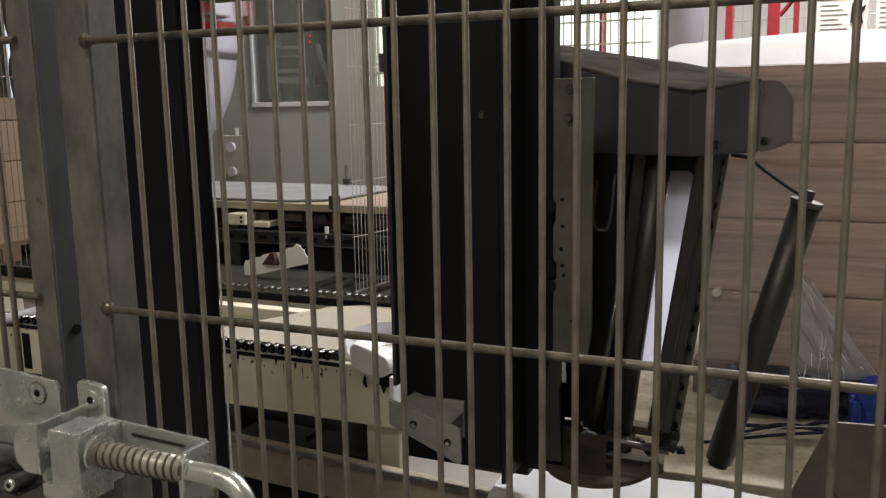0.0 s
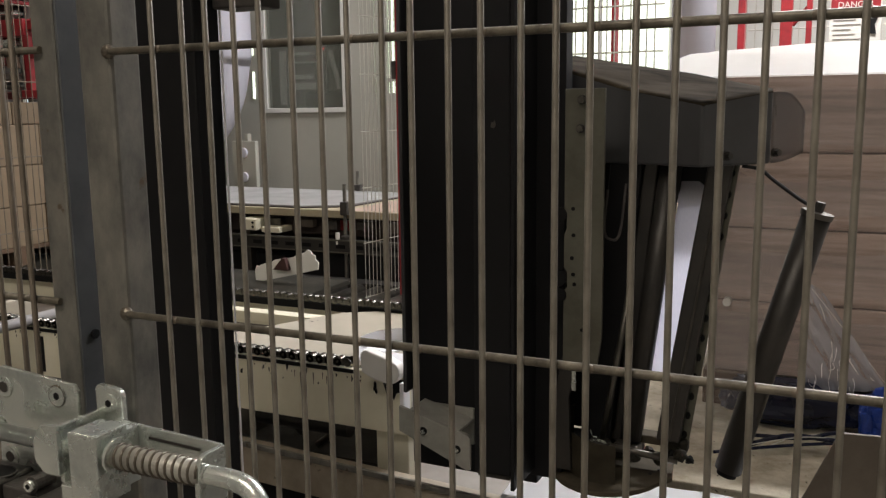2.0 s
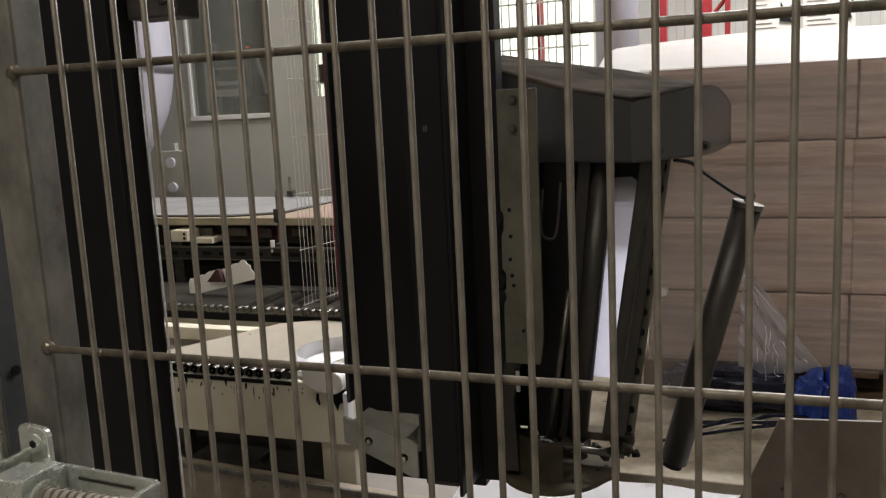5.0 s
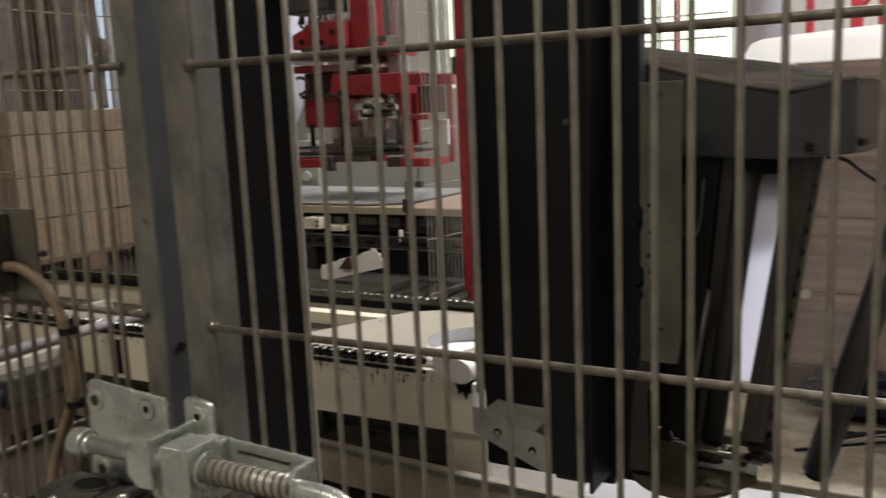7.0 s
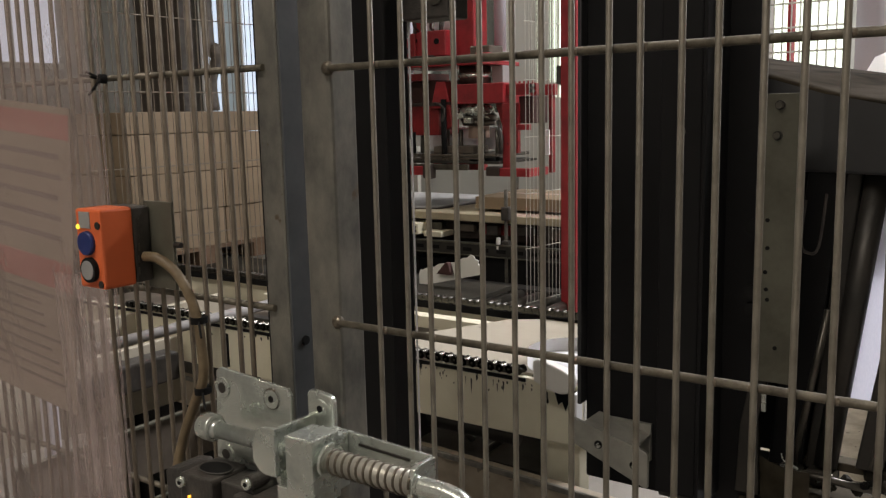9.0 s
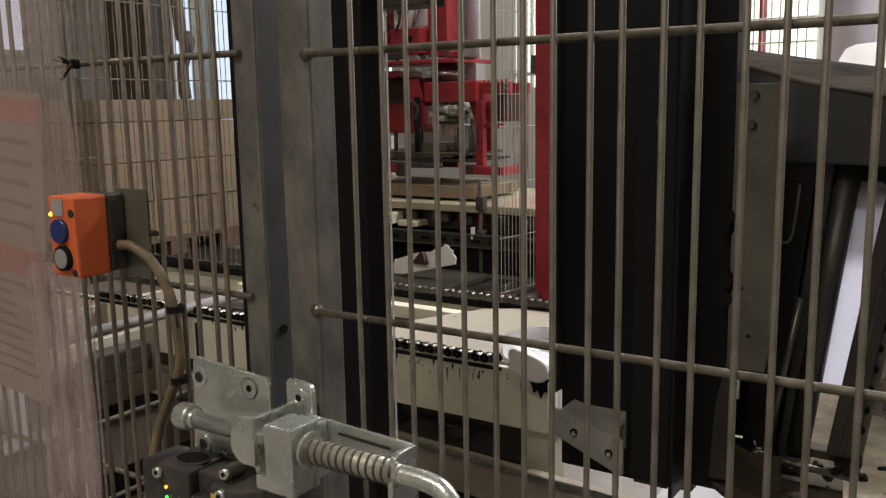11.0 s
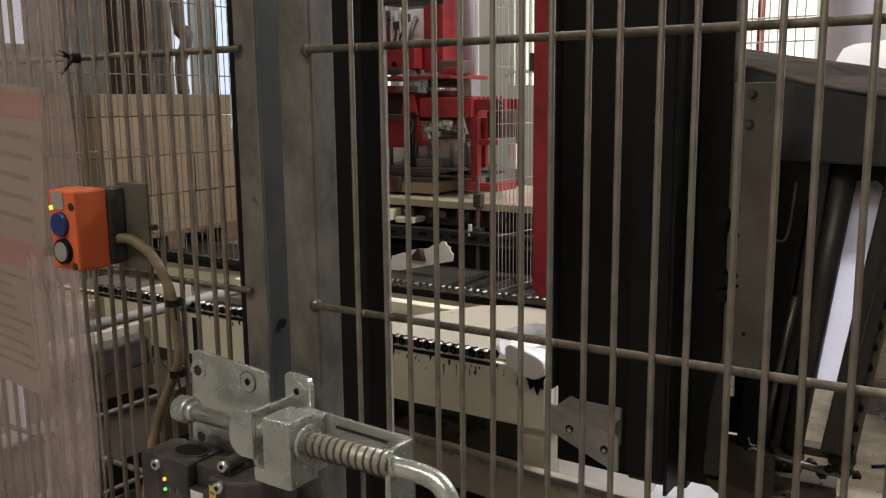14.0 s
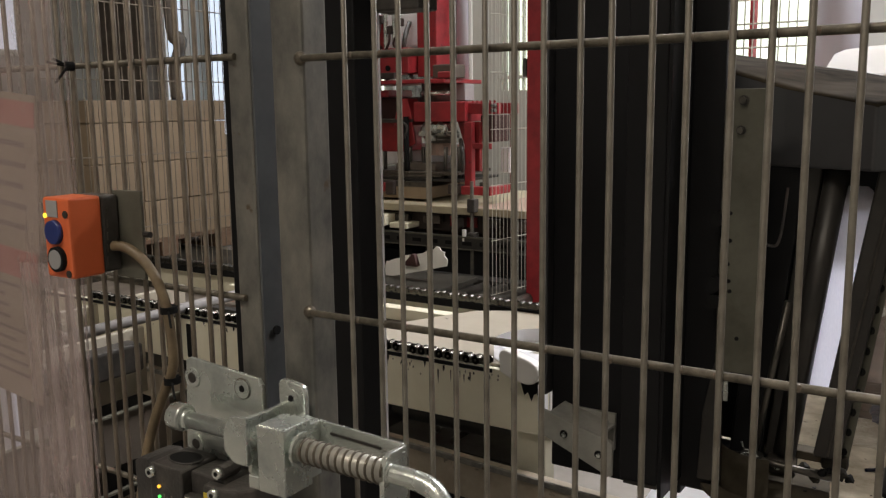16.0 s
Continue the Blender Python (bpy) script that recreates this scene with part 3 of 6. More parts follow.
for i in range(NX):
    for j in range(NZ):
        bm.faces.new((grid[i][j], grid[i + 1][j], grid[i + 1][j + 1], grid[i][j + 1]))
front = part("front_film", bm, SLEEVE, notice, "cloudy rippled plastic film", True)
front.visible_shadow = False
bm = bmesh.new()
flap = [[bm.verts.new((-0.405 + 0.083 * i / 30 + 0.006 * (1 - j / 24) * math.sin(i * 0.5), -0.0215 - 0.0035 * math.sin(i * 1.25 + 0.25 * j) - 0.004 * math.sin(i * 0.45), 0.86 + 0.405 * j / 24)) for j in range(25)] for i in range(31)]
for i in range(30):
    for j in range(24):
        bm.faces.new((flap[i][j], flap[i + 1][j], flap[i + 1][j + 1], flap[i][j + 1]))
fold = part("folded_flap", bm, SLEEVE, notice, "folded loose flap of the cloudy film", True)
fold.visible_shadow = False
part("edge_seam", bm_pipe([(-0.3215, -0.012, 0.86), (-0.3205, -0.014, 1.1), (-0.322, -0.012, 1.4), (-0.321, -0.013, 1.66)], 0.0013, 6), SLEEVE, notice)
sheet = part("paper_sheet", bm_box(-0.70, -0.384, -0.0056, -0.0046, 1.105, 1.427), NOTICE, notice, "printed paper sheet with red bands")
for z0, z1 in ((1.395, 1.42), (1.238, 1.268)):
    part("red_band", bm_box(-0.695, -0.386, -0.0064, -0.0059, z0, z1), REDPRINT, sheet)
rng = random.Random(4)
for k in range(5):
    part("print_bar", bm_box(-0.69, -0.40 - 0.02 * rng.random(), -0.0063, -0.0059, 1.374 - 0.021 * k, 1.3795 - 0.021 * k), DIMPRINT, sheet)
for k in range(9):
    part("print_bar", bm_box(-0.69, -0.40 - 0.05 * rng.random(), -0.0063, -0.0059, 1.226 - 0.012 * k, 1.2295 - 0.012 * k), DIMPRINT, sheet)
corner = Vector((-0.384, 0, 1.427))
sheet.matrix_basis = Matrix.Translation(corner) @ Matrix.Rotation(math.radians(5.9), 4, "Y") @ Matrix.Translation(-corner)
tie = thing("cable_tie", "black twisted tie holding the notice to mesh", "cable tie")
part("knot", bm_prism([(-0.3215 + 0.0026 * math.cos(a * math.pi / 6), 1.453 + 0.0045 * math.sin(a * math.pi / 6)) for a in range(12)], "y", -0.013, -0.004, 0.001), RUBBER, tie)
for dx, dz in ((-0.017, 0.004), (-0.008, 0.007), (-0.006, -0.015), (0.006, -0.006)):
    part("tail", bm_cyl((-0.3215, -0.010, 1.453), (-0.3215 + dx, -0.02, 1.453 + dz), 0.0012, 6), RUBBER, tie)


# ---- stretch wrapper: columns, hood, rollers ----
wrap = thing("wrapping_machine", "black stretch-wrapping machine head with grey hood", "wrapping machine")
part("front_column", bm_box(-0.054, 0.006, 0.70, 0.86, 0.842, 2.6, 0.003), BLACK, wrap, "black painted steel column")
part("rear_column", bm_box(-0.268, -0.02, 0.905, 0.95, 0.742, 2.6, 0.004), BLACK, wrap, "black painted steel column")
part("column_flange", bm_box(-0.276, -0.2685, 0.885, 0.95, 0.885, 2.6, 0.002), HOOD, wrap)
part("column_rib", bm_box(-0.12, -0.112, 0.86, 0.9045, 0.9, 2.6), BLACK, wrap)
part("column_rib", bm_box(0.0065, 0.058, 0.80, 0.835, 0.806, 2.6, 0.002), BLACK, wrap)
part("column_web", bm_box(0.0062, 0.012, 0.70, 0.7998, 0.82, 2.6, 0.001), BLACK, wrap)
part("column_foot", bm_box(-0.05, 0.004, 0.704, 0.856, 0.834, 0.8415, 0.002), DARKMETAL, wrap)
part("scratch", bm_prism([(-0.024, 1.378), (-0.019, 1.376), (-0.016, 1.381), (-0.018, 1.388), (-0.0205, 1.384), (-0.023, 1.386)], "y", 0.6984, 0.6996), GUNMETAL, wrap)
strip = part("mounting_strip", bm_prism([(0.068, 1.018), (0.122, 1.018), (0.1255, 1.04), (0.128, 1.06), (0.128, 1.432), (0.068, 1.432), (0.068, 1.25), (0.072, 1.24), (0.072, 1.225), (0.068, 1.215), (0.068, 1.165), (0.073, 1.158), (0.073, 1.135), (0.068, 1.128)], "y", 0.765, 0.772, 0.0008), PLATE, wrap, "dull grey steel strip with holes")
for bx, bz, r in ((0.094, 1.416, 0.0052), (0.092, 1.374, 0.005)):
    bolt = part("bolt_head", bm_cyl((bx, 0.757, bz), (bx, 0.7648, bz), r, 6), GUNMETAL, strip)
    part("washer", bm_cyl((bx, 0.763, bz), (bx, 0.7649, bz), r * 1.35, 16), DARKMETAL, bolt)
for bx, bz in ((0.083, 1.215), (0.083, 1.155), (0.085, 1.14), (0.098, 1.07), (0.082, 1.255), (0.081, 1.18)):
    part("hole", bm_cyl((bx, 0.7635, bz), (bx, 0.7649, bz), 0.003, 10), RUBBER, strip)
for bz in (1.245, 1.148, 1.122):
    part("roller_nub", bm_cyl((0.062, 0.775, bz), (0.062, 0.762, bz), 0.011, 14), RUBBER, wrap)

# hood: folded grey sheet with a sloping lid
bm = bmesh.new()
foot = [(0.132, 0.85), (0.262, 0.79), (0.345, 0.90), (0.335, 1.0), (-0.01, 1.07), (0.012, 0.872)]
tops = [1.431, 1.405, 1.424, 1.430, 1.497, 1.468]
low = [bm.verts.new((x, y, 1.318)) for x, y in foot]
high = [bm.verts.new((x, y, z)) for (x, y), z in zip(foot, tops)]
for i in range(6):
    bm.faces.new((low[i], low[(i + 1) % 6], high[(i + 1) % 6], high[i]))
bm.faces.new(low[::-1])
bmesh.ops.recalc_face_normals(bm, faces=bm.faces)
bmesh.ops.bevel(bm, geom=list(bm.edges), offset=0.004, segments=2, affect="EDGES", profile=0.5)
hood = part("hood", bm, HOOD, wrap, "grey folded sheet-metal hood")
lid = bmesh.new()
rim = [lid.verts.new((x, y, z + 0.001)) for (x, y), z in zip(foot, tops)]
inner = [lid.verts.new((0.22 + (x - 0.22) * 0.55, 0.97 + (y - 0.97) * 0.55, z * 0.55 + 1.455 * 0.45)) for (x, y), z in zip(foot, tops)]
mid = lid.verts.new((0.22, 0.97, 1.456))
for i in range(6):
    lid.faces.new((rim[i], rim[(i + 1) % 6], inner[(i + 1) % 6], inner[i]))
    lid.faces.new((inner[i], inner[(i + 1) % 6], mid))
bmesh.ops.subdivide_edges(lid, edges=lid.edges[:], cuts=2, use_grid_fill=True, smooth=0.6)
bmesh.ops.solidify(lid, geom=lid.faces[:], thickness=0.002)
lid_part = part("lid", lid, LID, wrap, "dusty dark sloping sheet lid", True)
for p in lid_part.data.polygons:
    p.use_smooth = True
for p, n in (((0.350, 0.902, 1.335), (0.11, -0.083, 0)), ((0.290, 0.8265, 1.333), (0.11, -0.083, 0))):
    nv = Vector(n).normalized()
    bolt = part("bolt_head", bm_cyl(Vector(p), Vector(p) + nv * 0.010, 0.0052, 6), DARKMETAL, hood)
    part("washer", bm_cyl(Vector(p), Vector(p) + nv * 0.004, 0.007, 14), DARKMETAL, bolt)


# smoky rounded cover over the hood's end
bm = bmesh.new()
cap_rows = []
for i in range(9):
    u = i / 8
    cap_rows.append([])
    for j in range(13):
        v = j / 12
        drop = 0.03 * max(0.0, u - 0.35) ** 2 / 0.42
        top = 1.424 - drop
        low_z = 1.319 + 0.014 * u * u
        cap_rows[-1].append(bm.verts.new((0.345 + 0.042 * u, 0.90 + 0.04 * u + 0.03 * u * u, low_z + (top - low_z) * v)))
for i in range(8):
    for j in range(12):
        bm.faces.new((cap_rows[i][j], cap_rows[i + 1][j], cap_rows[i + 1][j + 1], cap_rows[i][j + 1]))
bmesh.ops.solidify(bm, geom=bm.faces[:], thickness=0.0015)
part("end_cover", bm, ENDCAP, wrap, "smoky clear plastic end cover", True)


def leaning(name, top, bottom, width, depth, material, label="", bevel=0.003):
    """A bar from top to bottom, width along x and depth along y."""
    t, b = Vector(top), Vector(bottom)
    bm = bmesh.new()
    vs = []
    for c in (t, b):
        vs.append([bm.verts.new(c + Vector((sx * width / 2, sy * depth / 2, 0))) for sx, sy in ((-1, -1), (1, -1), (1, 1), (-1, 1))])
    bm.faces.new(vs[0])
    bm.faces.new(vs[1][::-1])
    for i in range(4):
        bm.faces.new((vs[0][i], vs[1][i], vs[1][(i + 1) % 4], vs[0][(i + 1) % 4]))
    bmesh.ops.recalc_face_normals(bm, faces=bm.faces)
    if bevel:
        bmesh.ops.bevel(bm, geom=list(bm.edges), offset=bevel, segments=2, affect="EDGES", profile=0.5)
    return part(name, bm, material, wrap, label)


# Added black sheet stands for the shade between the bars.
leaning("back_panel", (0.134, 0.955, 1.317), (0.084, 0.955, 0.8435), 0.14, 0.01, BLACK, "black sheet added to darken the gaps between rollers")
leaning("guide_bar", (0.14, 0.87, 1.325), (0.096, 0.87, 0.86), 0.05, 0.03, BLACK, "black leaning guide bar")
leaning("guide_bar", (0.176, 0.88, 1.325), (0.135, 0.88, 0.86), 0.022, 0.03, DARKMETAL)
part("roller", bm_cyl((0.208, 0.86, 1.32), (0.155, 0.86, 0.872), 0.017, 20), DARKMETAL, wrap, "greasy steel film roller", True)
part("roller_core", bm_cyl((0.192, 0.89, 1.32), (0.145, 0.89, 0.9), 0.02, 16), BLACK, wrap, smooth=True)
part("spindle", bm_cyl((0.155, 0.83, 1.12), (0.114, 0.83, 0.866), 0.0055, 12), GUNMETAL, wrap, "thin steel spindle", True)
leaning("guide_bar", (0.282, 0.86, 1.325), (0.216, 0.86, 0.88), 0.036, 0.03, DARKMETAL, "dark steel guide bar")
part("edge_strip", bm_cyl((0.285, 0.8435, 1.32), (0.219, 0.8435, 0.885), 0.002, 8), GUNMETAL, wrap)
part("white_guard", bm_prism([(0.219, 1.29), (0.245, 1.2905), (0.252, 1.285), (0.257, 1.274), (0.264, 1.27), (0.210, 0.965), (0.178, 0.966)], "y", 0.884, 0.887), MILKY, wrap, "milky white plastic guard plate")
# Black box added to keep the gap under the hood dark.
part("top_block", bm_box(0.2, 0.272, 0.89, 0.91, 1.272, 1.3175, 0.001), BLACK, wrap)
angle = leaning("perforated_angle", (0.2975, 0.868, 1.325), (0.2355, 0.868, 0.87), 0.019, 0.003, PLATE, "perforated steel angle", 0.0)
for k in range(14):
    u = (k + 0.6) / 14.2
    c = Vector((0.2985, 0.8635, 1.325)).lerp(Vector((0.2365, 0.8635, 0.87)), u)
    part("slot", bm_prism([(c.x + 0.0045 * math.cos(a * 0.524), c.z + 0.006 * math.sin(a * 0.524)) for a in range(12)], "y", c.y, c.y + 0.002), RUBBER, angle)
damper = part("damper", bm_cyl((0.414, 0.85, 1.246), (0.309, 0.85, 0.848), 0.0205, 28), DARKMETAL, wrap, "dark round damper tube", True)
d = (Vector((0.414, 0.85, 1.246)) - Vector((0.309, 0.85, 0.848))).normalized()
part("end_cap", bm_cyl(Vector((0.414, 0.85, 1.246)), Vector((0.414, 0.85, 1.246)) + d * 0.008, 0.0225, 28), GUNMETAL, damper)
part("nut", bm_cyl(Vector((0.4163, 0.85, 1.254)), Vector((0.4163, 0.85, 1.254)) + d * 0.014, 0.0068, 6), DARKMETAL, damper)
part("end_boss", bm_cyl(Vector((0.309, 0.85, 0.848)), Vector((0.309, 0.85, 0.848)) - d * 0.009, 0.015, 20), BLACK, damper)
part("arm_rod", bm_pipe([(0.31, 0.87, 1.316), (0.335, 0.86, 1.312), (0.355, 0.855, 1.297), (0.393, 0.85, 1.27), (0.412, 0.85, 1.26)], 0.0028, 8), BLACK, wrap)
part("cable_loop", bm_pipe([(0.12, 0.82, 1.28), (0.118, 0.81, 1.22), (0.128, 0.81, 1.205), (0.142, 0.81, 1.215), (0.148, 0.82, 1.29)], 0.0022, 8), SWITCH, wrap)

bm = bmesh.new()
web_rows = []
for i in range(25):
    u = i / 24
    left, right = Vector((0.285, 0.872, 1.315)).lerp(Vector((0.23, 0.872, 0.90)), u), Vector((0.415, 0.866, 1.262)).lerp(Vector((0.33, 0.866, 0.90)), u)
    web_rows.append([bm.verts.new(left.lerp(right, j / 16) + Vector((0, 0.003 * math.sin(j * 0.8 + u * 9), 0))) for j in range(17)])
for i in range(24):
    for j in range(16):
        bm.faces.new((web_rows[i][j], web_rows[i + 1][j], web_rows[i + 1][j + 1], web_rows[i][j + 1]))
web = part("film_web", bm, VEIL, wrap, "taut clear film drawn off the rollers", True)
web.visible_shadow = False

# lower carriage plates
bm = bmesh.new()
ring = [(0.12 + 0.078 * math.cos(math.radians(a)), 0.885 + 0.105 * math.sin(math.radians(a))) for a in range(165, 300, 9)]
skirt = [[bm.verts.new((x, y, z)) for z in (0.8205, 0.86, 0.9 - 0.0012 * k)] for k, (x, y) in enumerate(ring)]
for a, b in zip(skirt, skirt[1:]):
    for k in range(2):
        bm.faces.new((a[k], b[k], b[k + 1], a[k + 1]))
bmesh.ops.solidify(bm, geom=bm.faces[:], thickness=0.004)
part("curved_skirt", bm, OLIVE, wrap, "greasy curved steel skirt", True)
for k, (gx, gy, gr) in enumerate(((0.205, 0.842, 0.010), (0.222, 0.850, 0.008), (0.238, 0.838, 0.011), (0.25, 0.856, 0.007), (0.186, 0.85, 0.008), (0.215, 0.83, 0.006), (0.17, 0.828, 0.007))):
    bm = bmesh.new()
    bmesh.ops.create_icosphere(bm, subdivisions=2, radius=gr)
    for v in bm.verts:
        v.co = Vector((gx, gy, 0.852 + 0.006 * (k % 3))) + v.co * (1 + 0.5 * noise.noise(v.co * 160 + Vector((k, 0, 0))))
    part("grease_lump", bm, RUBBER if k % 2 else OILY, wrap)
part("wire_end", bm_pipe([(0.104, 0.80, 0.900), (0.110, 0.79, 0.894), (0.117, 0.79, 0.893)], 0.0011, 6), PLATED, wrap, "bright wire end")
part("tie_rod", bm_cyl((0.10, 0.825, 0.868), (0.235, 0.835, 0.855), 0.0055, 12), GUNMETAL, wrap, "greasy tie rod", True)
base = part("foot_plate", bm_prism([(0.12 + 0.098 * math.cos(math.radians(a)), 0.88 + 0.13 * math.sin(math.radians(a))) for a in range(180, 345, 11)] + [(0.225, 0.85), (0.21, 0.95), (0.03, 0.95)], "z", 0.812, 0.82, 0.0015), OLIVE, wrap, "worn curved steel foot plate")
for bx, by in ((0.19, 0.85), (0.2, 0.87), (0.16, 0.8)):
    part("hole", bm_cyl((bx, by, 0.8201), (bx, by, 0.8212), 0.003, 8), RUBBER, base)
part("cross_link", bm_box(0.10, 0.24, 0.87, 0.90, 0.862, 0.876, 0.002), OLIVE, wrap)
part("hub", bm_cyl((0.113, 0.83, 0.845), (0.113, 0.83, 0.872), 0.017, 20), DARKMETAL, wrap)
part("retaining_ring", bm_pipe([(0.112 + 0.016 * math.cos(a), 0.822, 0.862 + 0.013 * math.sin(a)) for a in [0.4 + 0.5 * k for k in range(10)]], 0.0022, 8, 3), PLATED, wrap, "bright retaining ring")
part("link_end", bm_box(0.208, 0.246, 0.855, 0.88, 0.858, 0.882, 0.006), OILY, wrap)
part("link_plate", bm_prism([(0.04, 0.83), (0.075, 0.83), (0.07, 0.95), (0.085, 1.02), (0.06, 1.02), (0.045, 0.94)], "y", 0.79, 0.80, 0.001), DARKMETAL, wrap)
part("clip", bm_box(0.076, 0.083, 0.785, 0.79, 0.965, 1.0, 0.001), PLATED, wrap)
part("link_bar", bm_box(0.02, 0.16, 0.90, 0.9495, 0.8205, 0.842, 0.003), BLACK, wrap)
clevis = part("clevis", bm_box(0.13, 0.17, 0.84, 0.88, 0.842, 0.866, 0.004), GUNMETAL, wrap)
part("pin", bm_cyl((0.15, 0.835, 0.856), (0.15, 0.885, 0.856), 0.005, 10), PLATED, clevis)

# grey bracket at the column's foot
brk = thing("column_bracket", "grey steel bracket bolted at the column foot", "bracket")
part("side_plate", bm_prism([(-0.25, 0.884), (-0.118, 0.849), (-0.113, 0.844), (-0.113, 0.786), (-0.118, 0.784), (-0.25, 0.838)], "y", 0.818, 0.826, 0.001), BRACKET, brk)
part("back_plate", bm_box(-0.236, -0.139, 0.896, 0.9045, 0.80, 0.868, 0.001), BRACKET, brk)
part("web", bm_prism([(-0.236, 0.876), (-0.139, 0.85), (-0.139, 0.846), (-0.236, 0.872)], "y", 0.8262, 0.8958), BRACKET, brk)
for bx, bz in ((-0.202, 0.845), (-0.137, 0.821)):
    bolt = part("bolt_hole", bm_cyl((bx, 0.8165, bz), (bx, 0.8178, bz), 0.0072, 16), RUBBER, brk)
    part("bolt_head", bm_cyl((bx + 0.001, 0.813, bz - 0.001), (bx + 0.001, 0.8164, bz - 0.001), 0.004, 10), PLATED, bolt)

# black light-curtain pillar beside the gate
pillar = thing("sensor_pillar", "black sensor pillar with a bright lit edge", "pillar")
part("profile", bm_box(-0.62, -0.36, 0.46, 0.5145, 0.0, 2.4, 0.003), BLACK, pillar)
# White strip added to draw the bright line of light along the edge.
part("edge_strip", bm_box(-0.3605, -0.3580, 0.5148, 0.5175, 0.0, 2.4, 0.0005), BRIGHTWHITE, pillar, "thin white strip standing for the lit edge")
head = part("sensor_head", bm_box(-0.3595, -0.279, 0.50, 0.55, 1.545, 1.68, 0.003), SWITCH, pillar, "black sensor housing")
part("lens", bm_cyl((-0.30, 0.4975, 1.575), (-0.30, 0.5002, 1.575), 0.013, 20), GUNMETAL, head)

# ---- chain conveyor behind the fence ----
conv = thing("chain_conveyor", "cream enamelled chain conveyor, paint chipped", "conveyor")
part("side_beam", bm_box(-2.3, -0.3175, 0.985, 1.0, 0.757, 0.882, 0.003), CREAM, conv, "chipped cream side beam")
# Dark strips just below the chains.
part("grease_strip", bm_box(-2.3, -0.44, 0.9815, 0.9848, 0.873, 0.8815, 0.001), RUBBER, conv, "dark strip under the chain")
part("far_grease_strip", bm_box(-2.3, -0.32, 1.4765, 1.4995, 0.864, 0.8825, 0.001), RUBBER, conv)
part("far_beam", bm_box(-2.3, -0.3, 1.50, 1.515, 0.757, 0.882, 0.003), CREAM, conv)
part("deck", bm_prism([(-0.93, 1.03), (-0.3258, 1.03), (-0.3258, 1.47), (-0.66, 1.47), (-0.74, 1.42)], "z", 0.872, 0.878, 0.001), WHITE, conv, "cream sheet-metal deck")
part("deck_low", bm_box(-2.3, -0.66, 1.03, 1.47, 0.80, 0.806), BROWN, conv)
part("inner_rail", bm_box(-1.6, -0.75, 1.36, 1.40, 0.845, 0.872, 0.002), CREAM, conv)
part("inner_rail", bm_box(-1.6, -0.95, 1.18, 1.21, 0.83, 0.85, 0.002), DARKMETAL, conv)
for cx in (-1.9, -1.2, -0.36):
    part("leg", bm_box(cx - 0.045, cx + 0.03, 1.005, 1.05, 0.0, 0.756, 0.003), CREAM, conv)
    part("leg", bm_box(cx - 0.345, cx - 0.27, 1.45, 1.495, 0.0, 0.756, 0.003), CREAM, conv)
tongue = [(-0.404, 0.929), (-0.399, 0.936), (-0.391, 0.9385), (-0.34, 0.924), (-0.325, 0.917), (-0.318, 0.909), (-0.316, 0.897), (-0.319, 0.886), (-0.327, 0.877), (-0.342, 0.8735), (-0.374, 0.879), (-0.402, 0.892)]
part("end_guide", bm_prism(tongue, "y", 0.945, 0.970, 0.004), POLY, conv, "white plastic chain end guide")
part("guide_bracket", bm_box(-0.40, -0.33, 0.9702, 0.984, 0.882, 0.905, 0.002), DARKMETAL, conv)
part("guide_lip", bm_box(-0.3225, -0.3125, 0.955, 0.9835, 0.80, 0.876, 0.003), BRIGHTWHITE, conv)
bm = bmesh.new()
arc = [(-0.43 + 0.072 * math.cos(math.radians(a)), 1.13 + 0.092 * math.sin(math.radians(a))) for a in range(70, 251, 9)]
loop = [[bm.verts.new((x, y, z)) for z in (0.879, 0.912)] for x, y in arc + [(-0.40, 1.035), (-0.33, 1.03)]]
for a, b in zip(loop, loop[1:]):
    bm.faces.new((a[0], b[0], b[1], a[1]))
bmesh.ops.solidify(bm, geom=bm.faces[:], thickness=0.008)
part("guide_disc", bm_prism(arc[::2], "z", 0.8782, 0.882), BRIGHTWHITE, conv)
part("far_end_guide", bm, BRIGHTWHITE, conv, "curved white plastic chain guide", True)
part("sprocket", bm_cyl((-0.40, 1.0005, 0.872), (-0.40, 1.028, 0.872), 0.036, 18), DARKMETAL, conv)
part("end_plate", bm_box(-0.3255, -0.3175, 1.0005, 1.4995, 0.757, 0.905, 0.002), POLY, conv, "white end plate")
part("stain", bm_prism([(-0.385, 0.882), (-0.326, 0.872), (-0.327, 0.846), (-0.333, 0.834), (-0.338, 0.846), (-0.345, 0.842), (-0.35, 0.828), (-0.358, 0.846), (-0.366, 0.838), (-0.374, 0.862)], "y", 0.9838, 0.9848), RUBBER, conv, "greasy paint chip")
rng = random.Random(9)
for k in range(64):
    cx, cz, s = -1.5 + 1.14 * rng.random(), 0.869 - 0.03 * rng.random() ** 3, 0.0007 + 0.0028 * rng.random() ** 2
    part("paint_chip", bm_prism([(cx + s * math.cos(a) * (0.4 + rng.random()), cz + 2.2 * s * math.sin(a) * (0.4 + rng.random())) for a in (0, 0.8, 1.6, 2.4, 3.1, 3.9, 4.7, 5.5)], "y", 0.9838, 0.9848), RUBBER, conv)
part("port", bm_box(-1.36, -1.335, 0.982, 0.9848, 0.77, 0.86, 0.001), RUBBER, conv)
rng = random.Random(31)
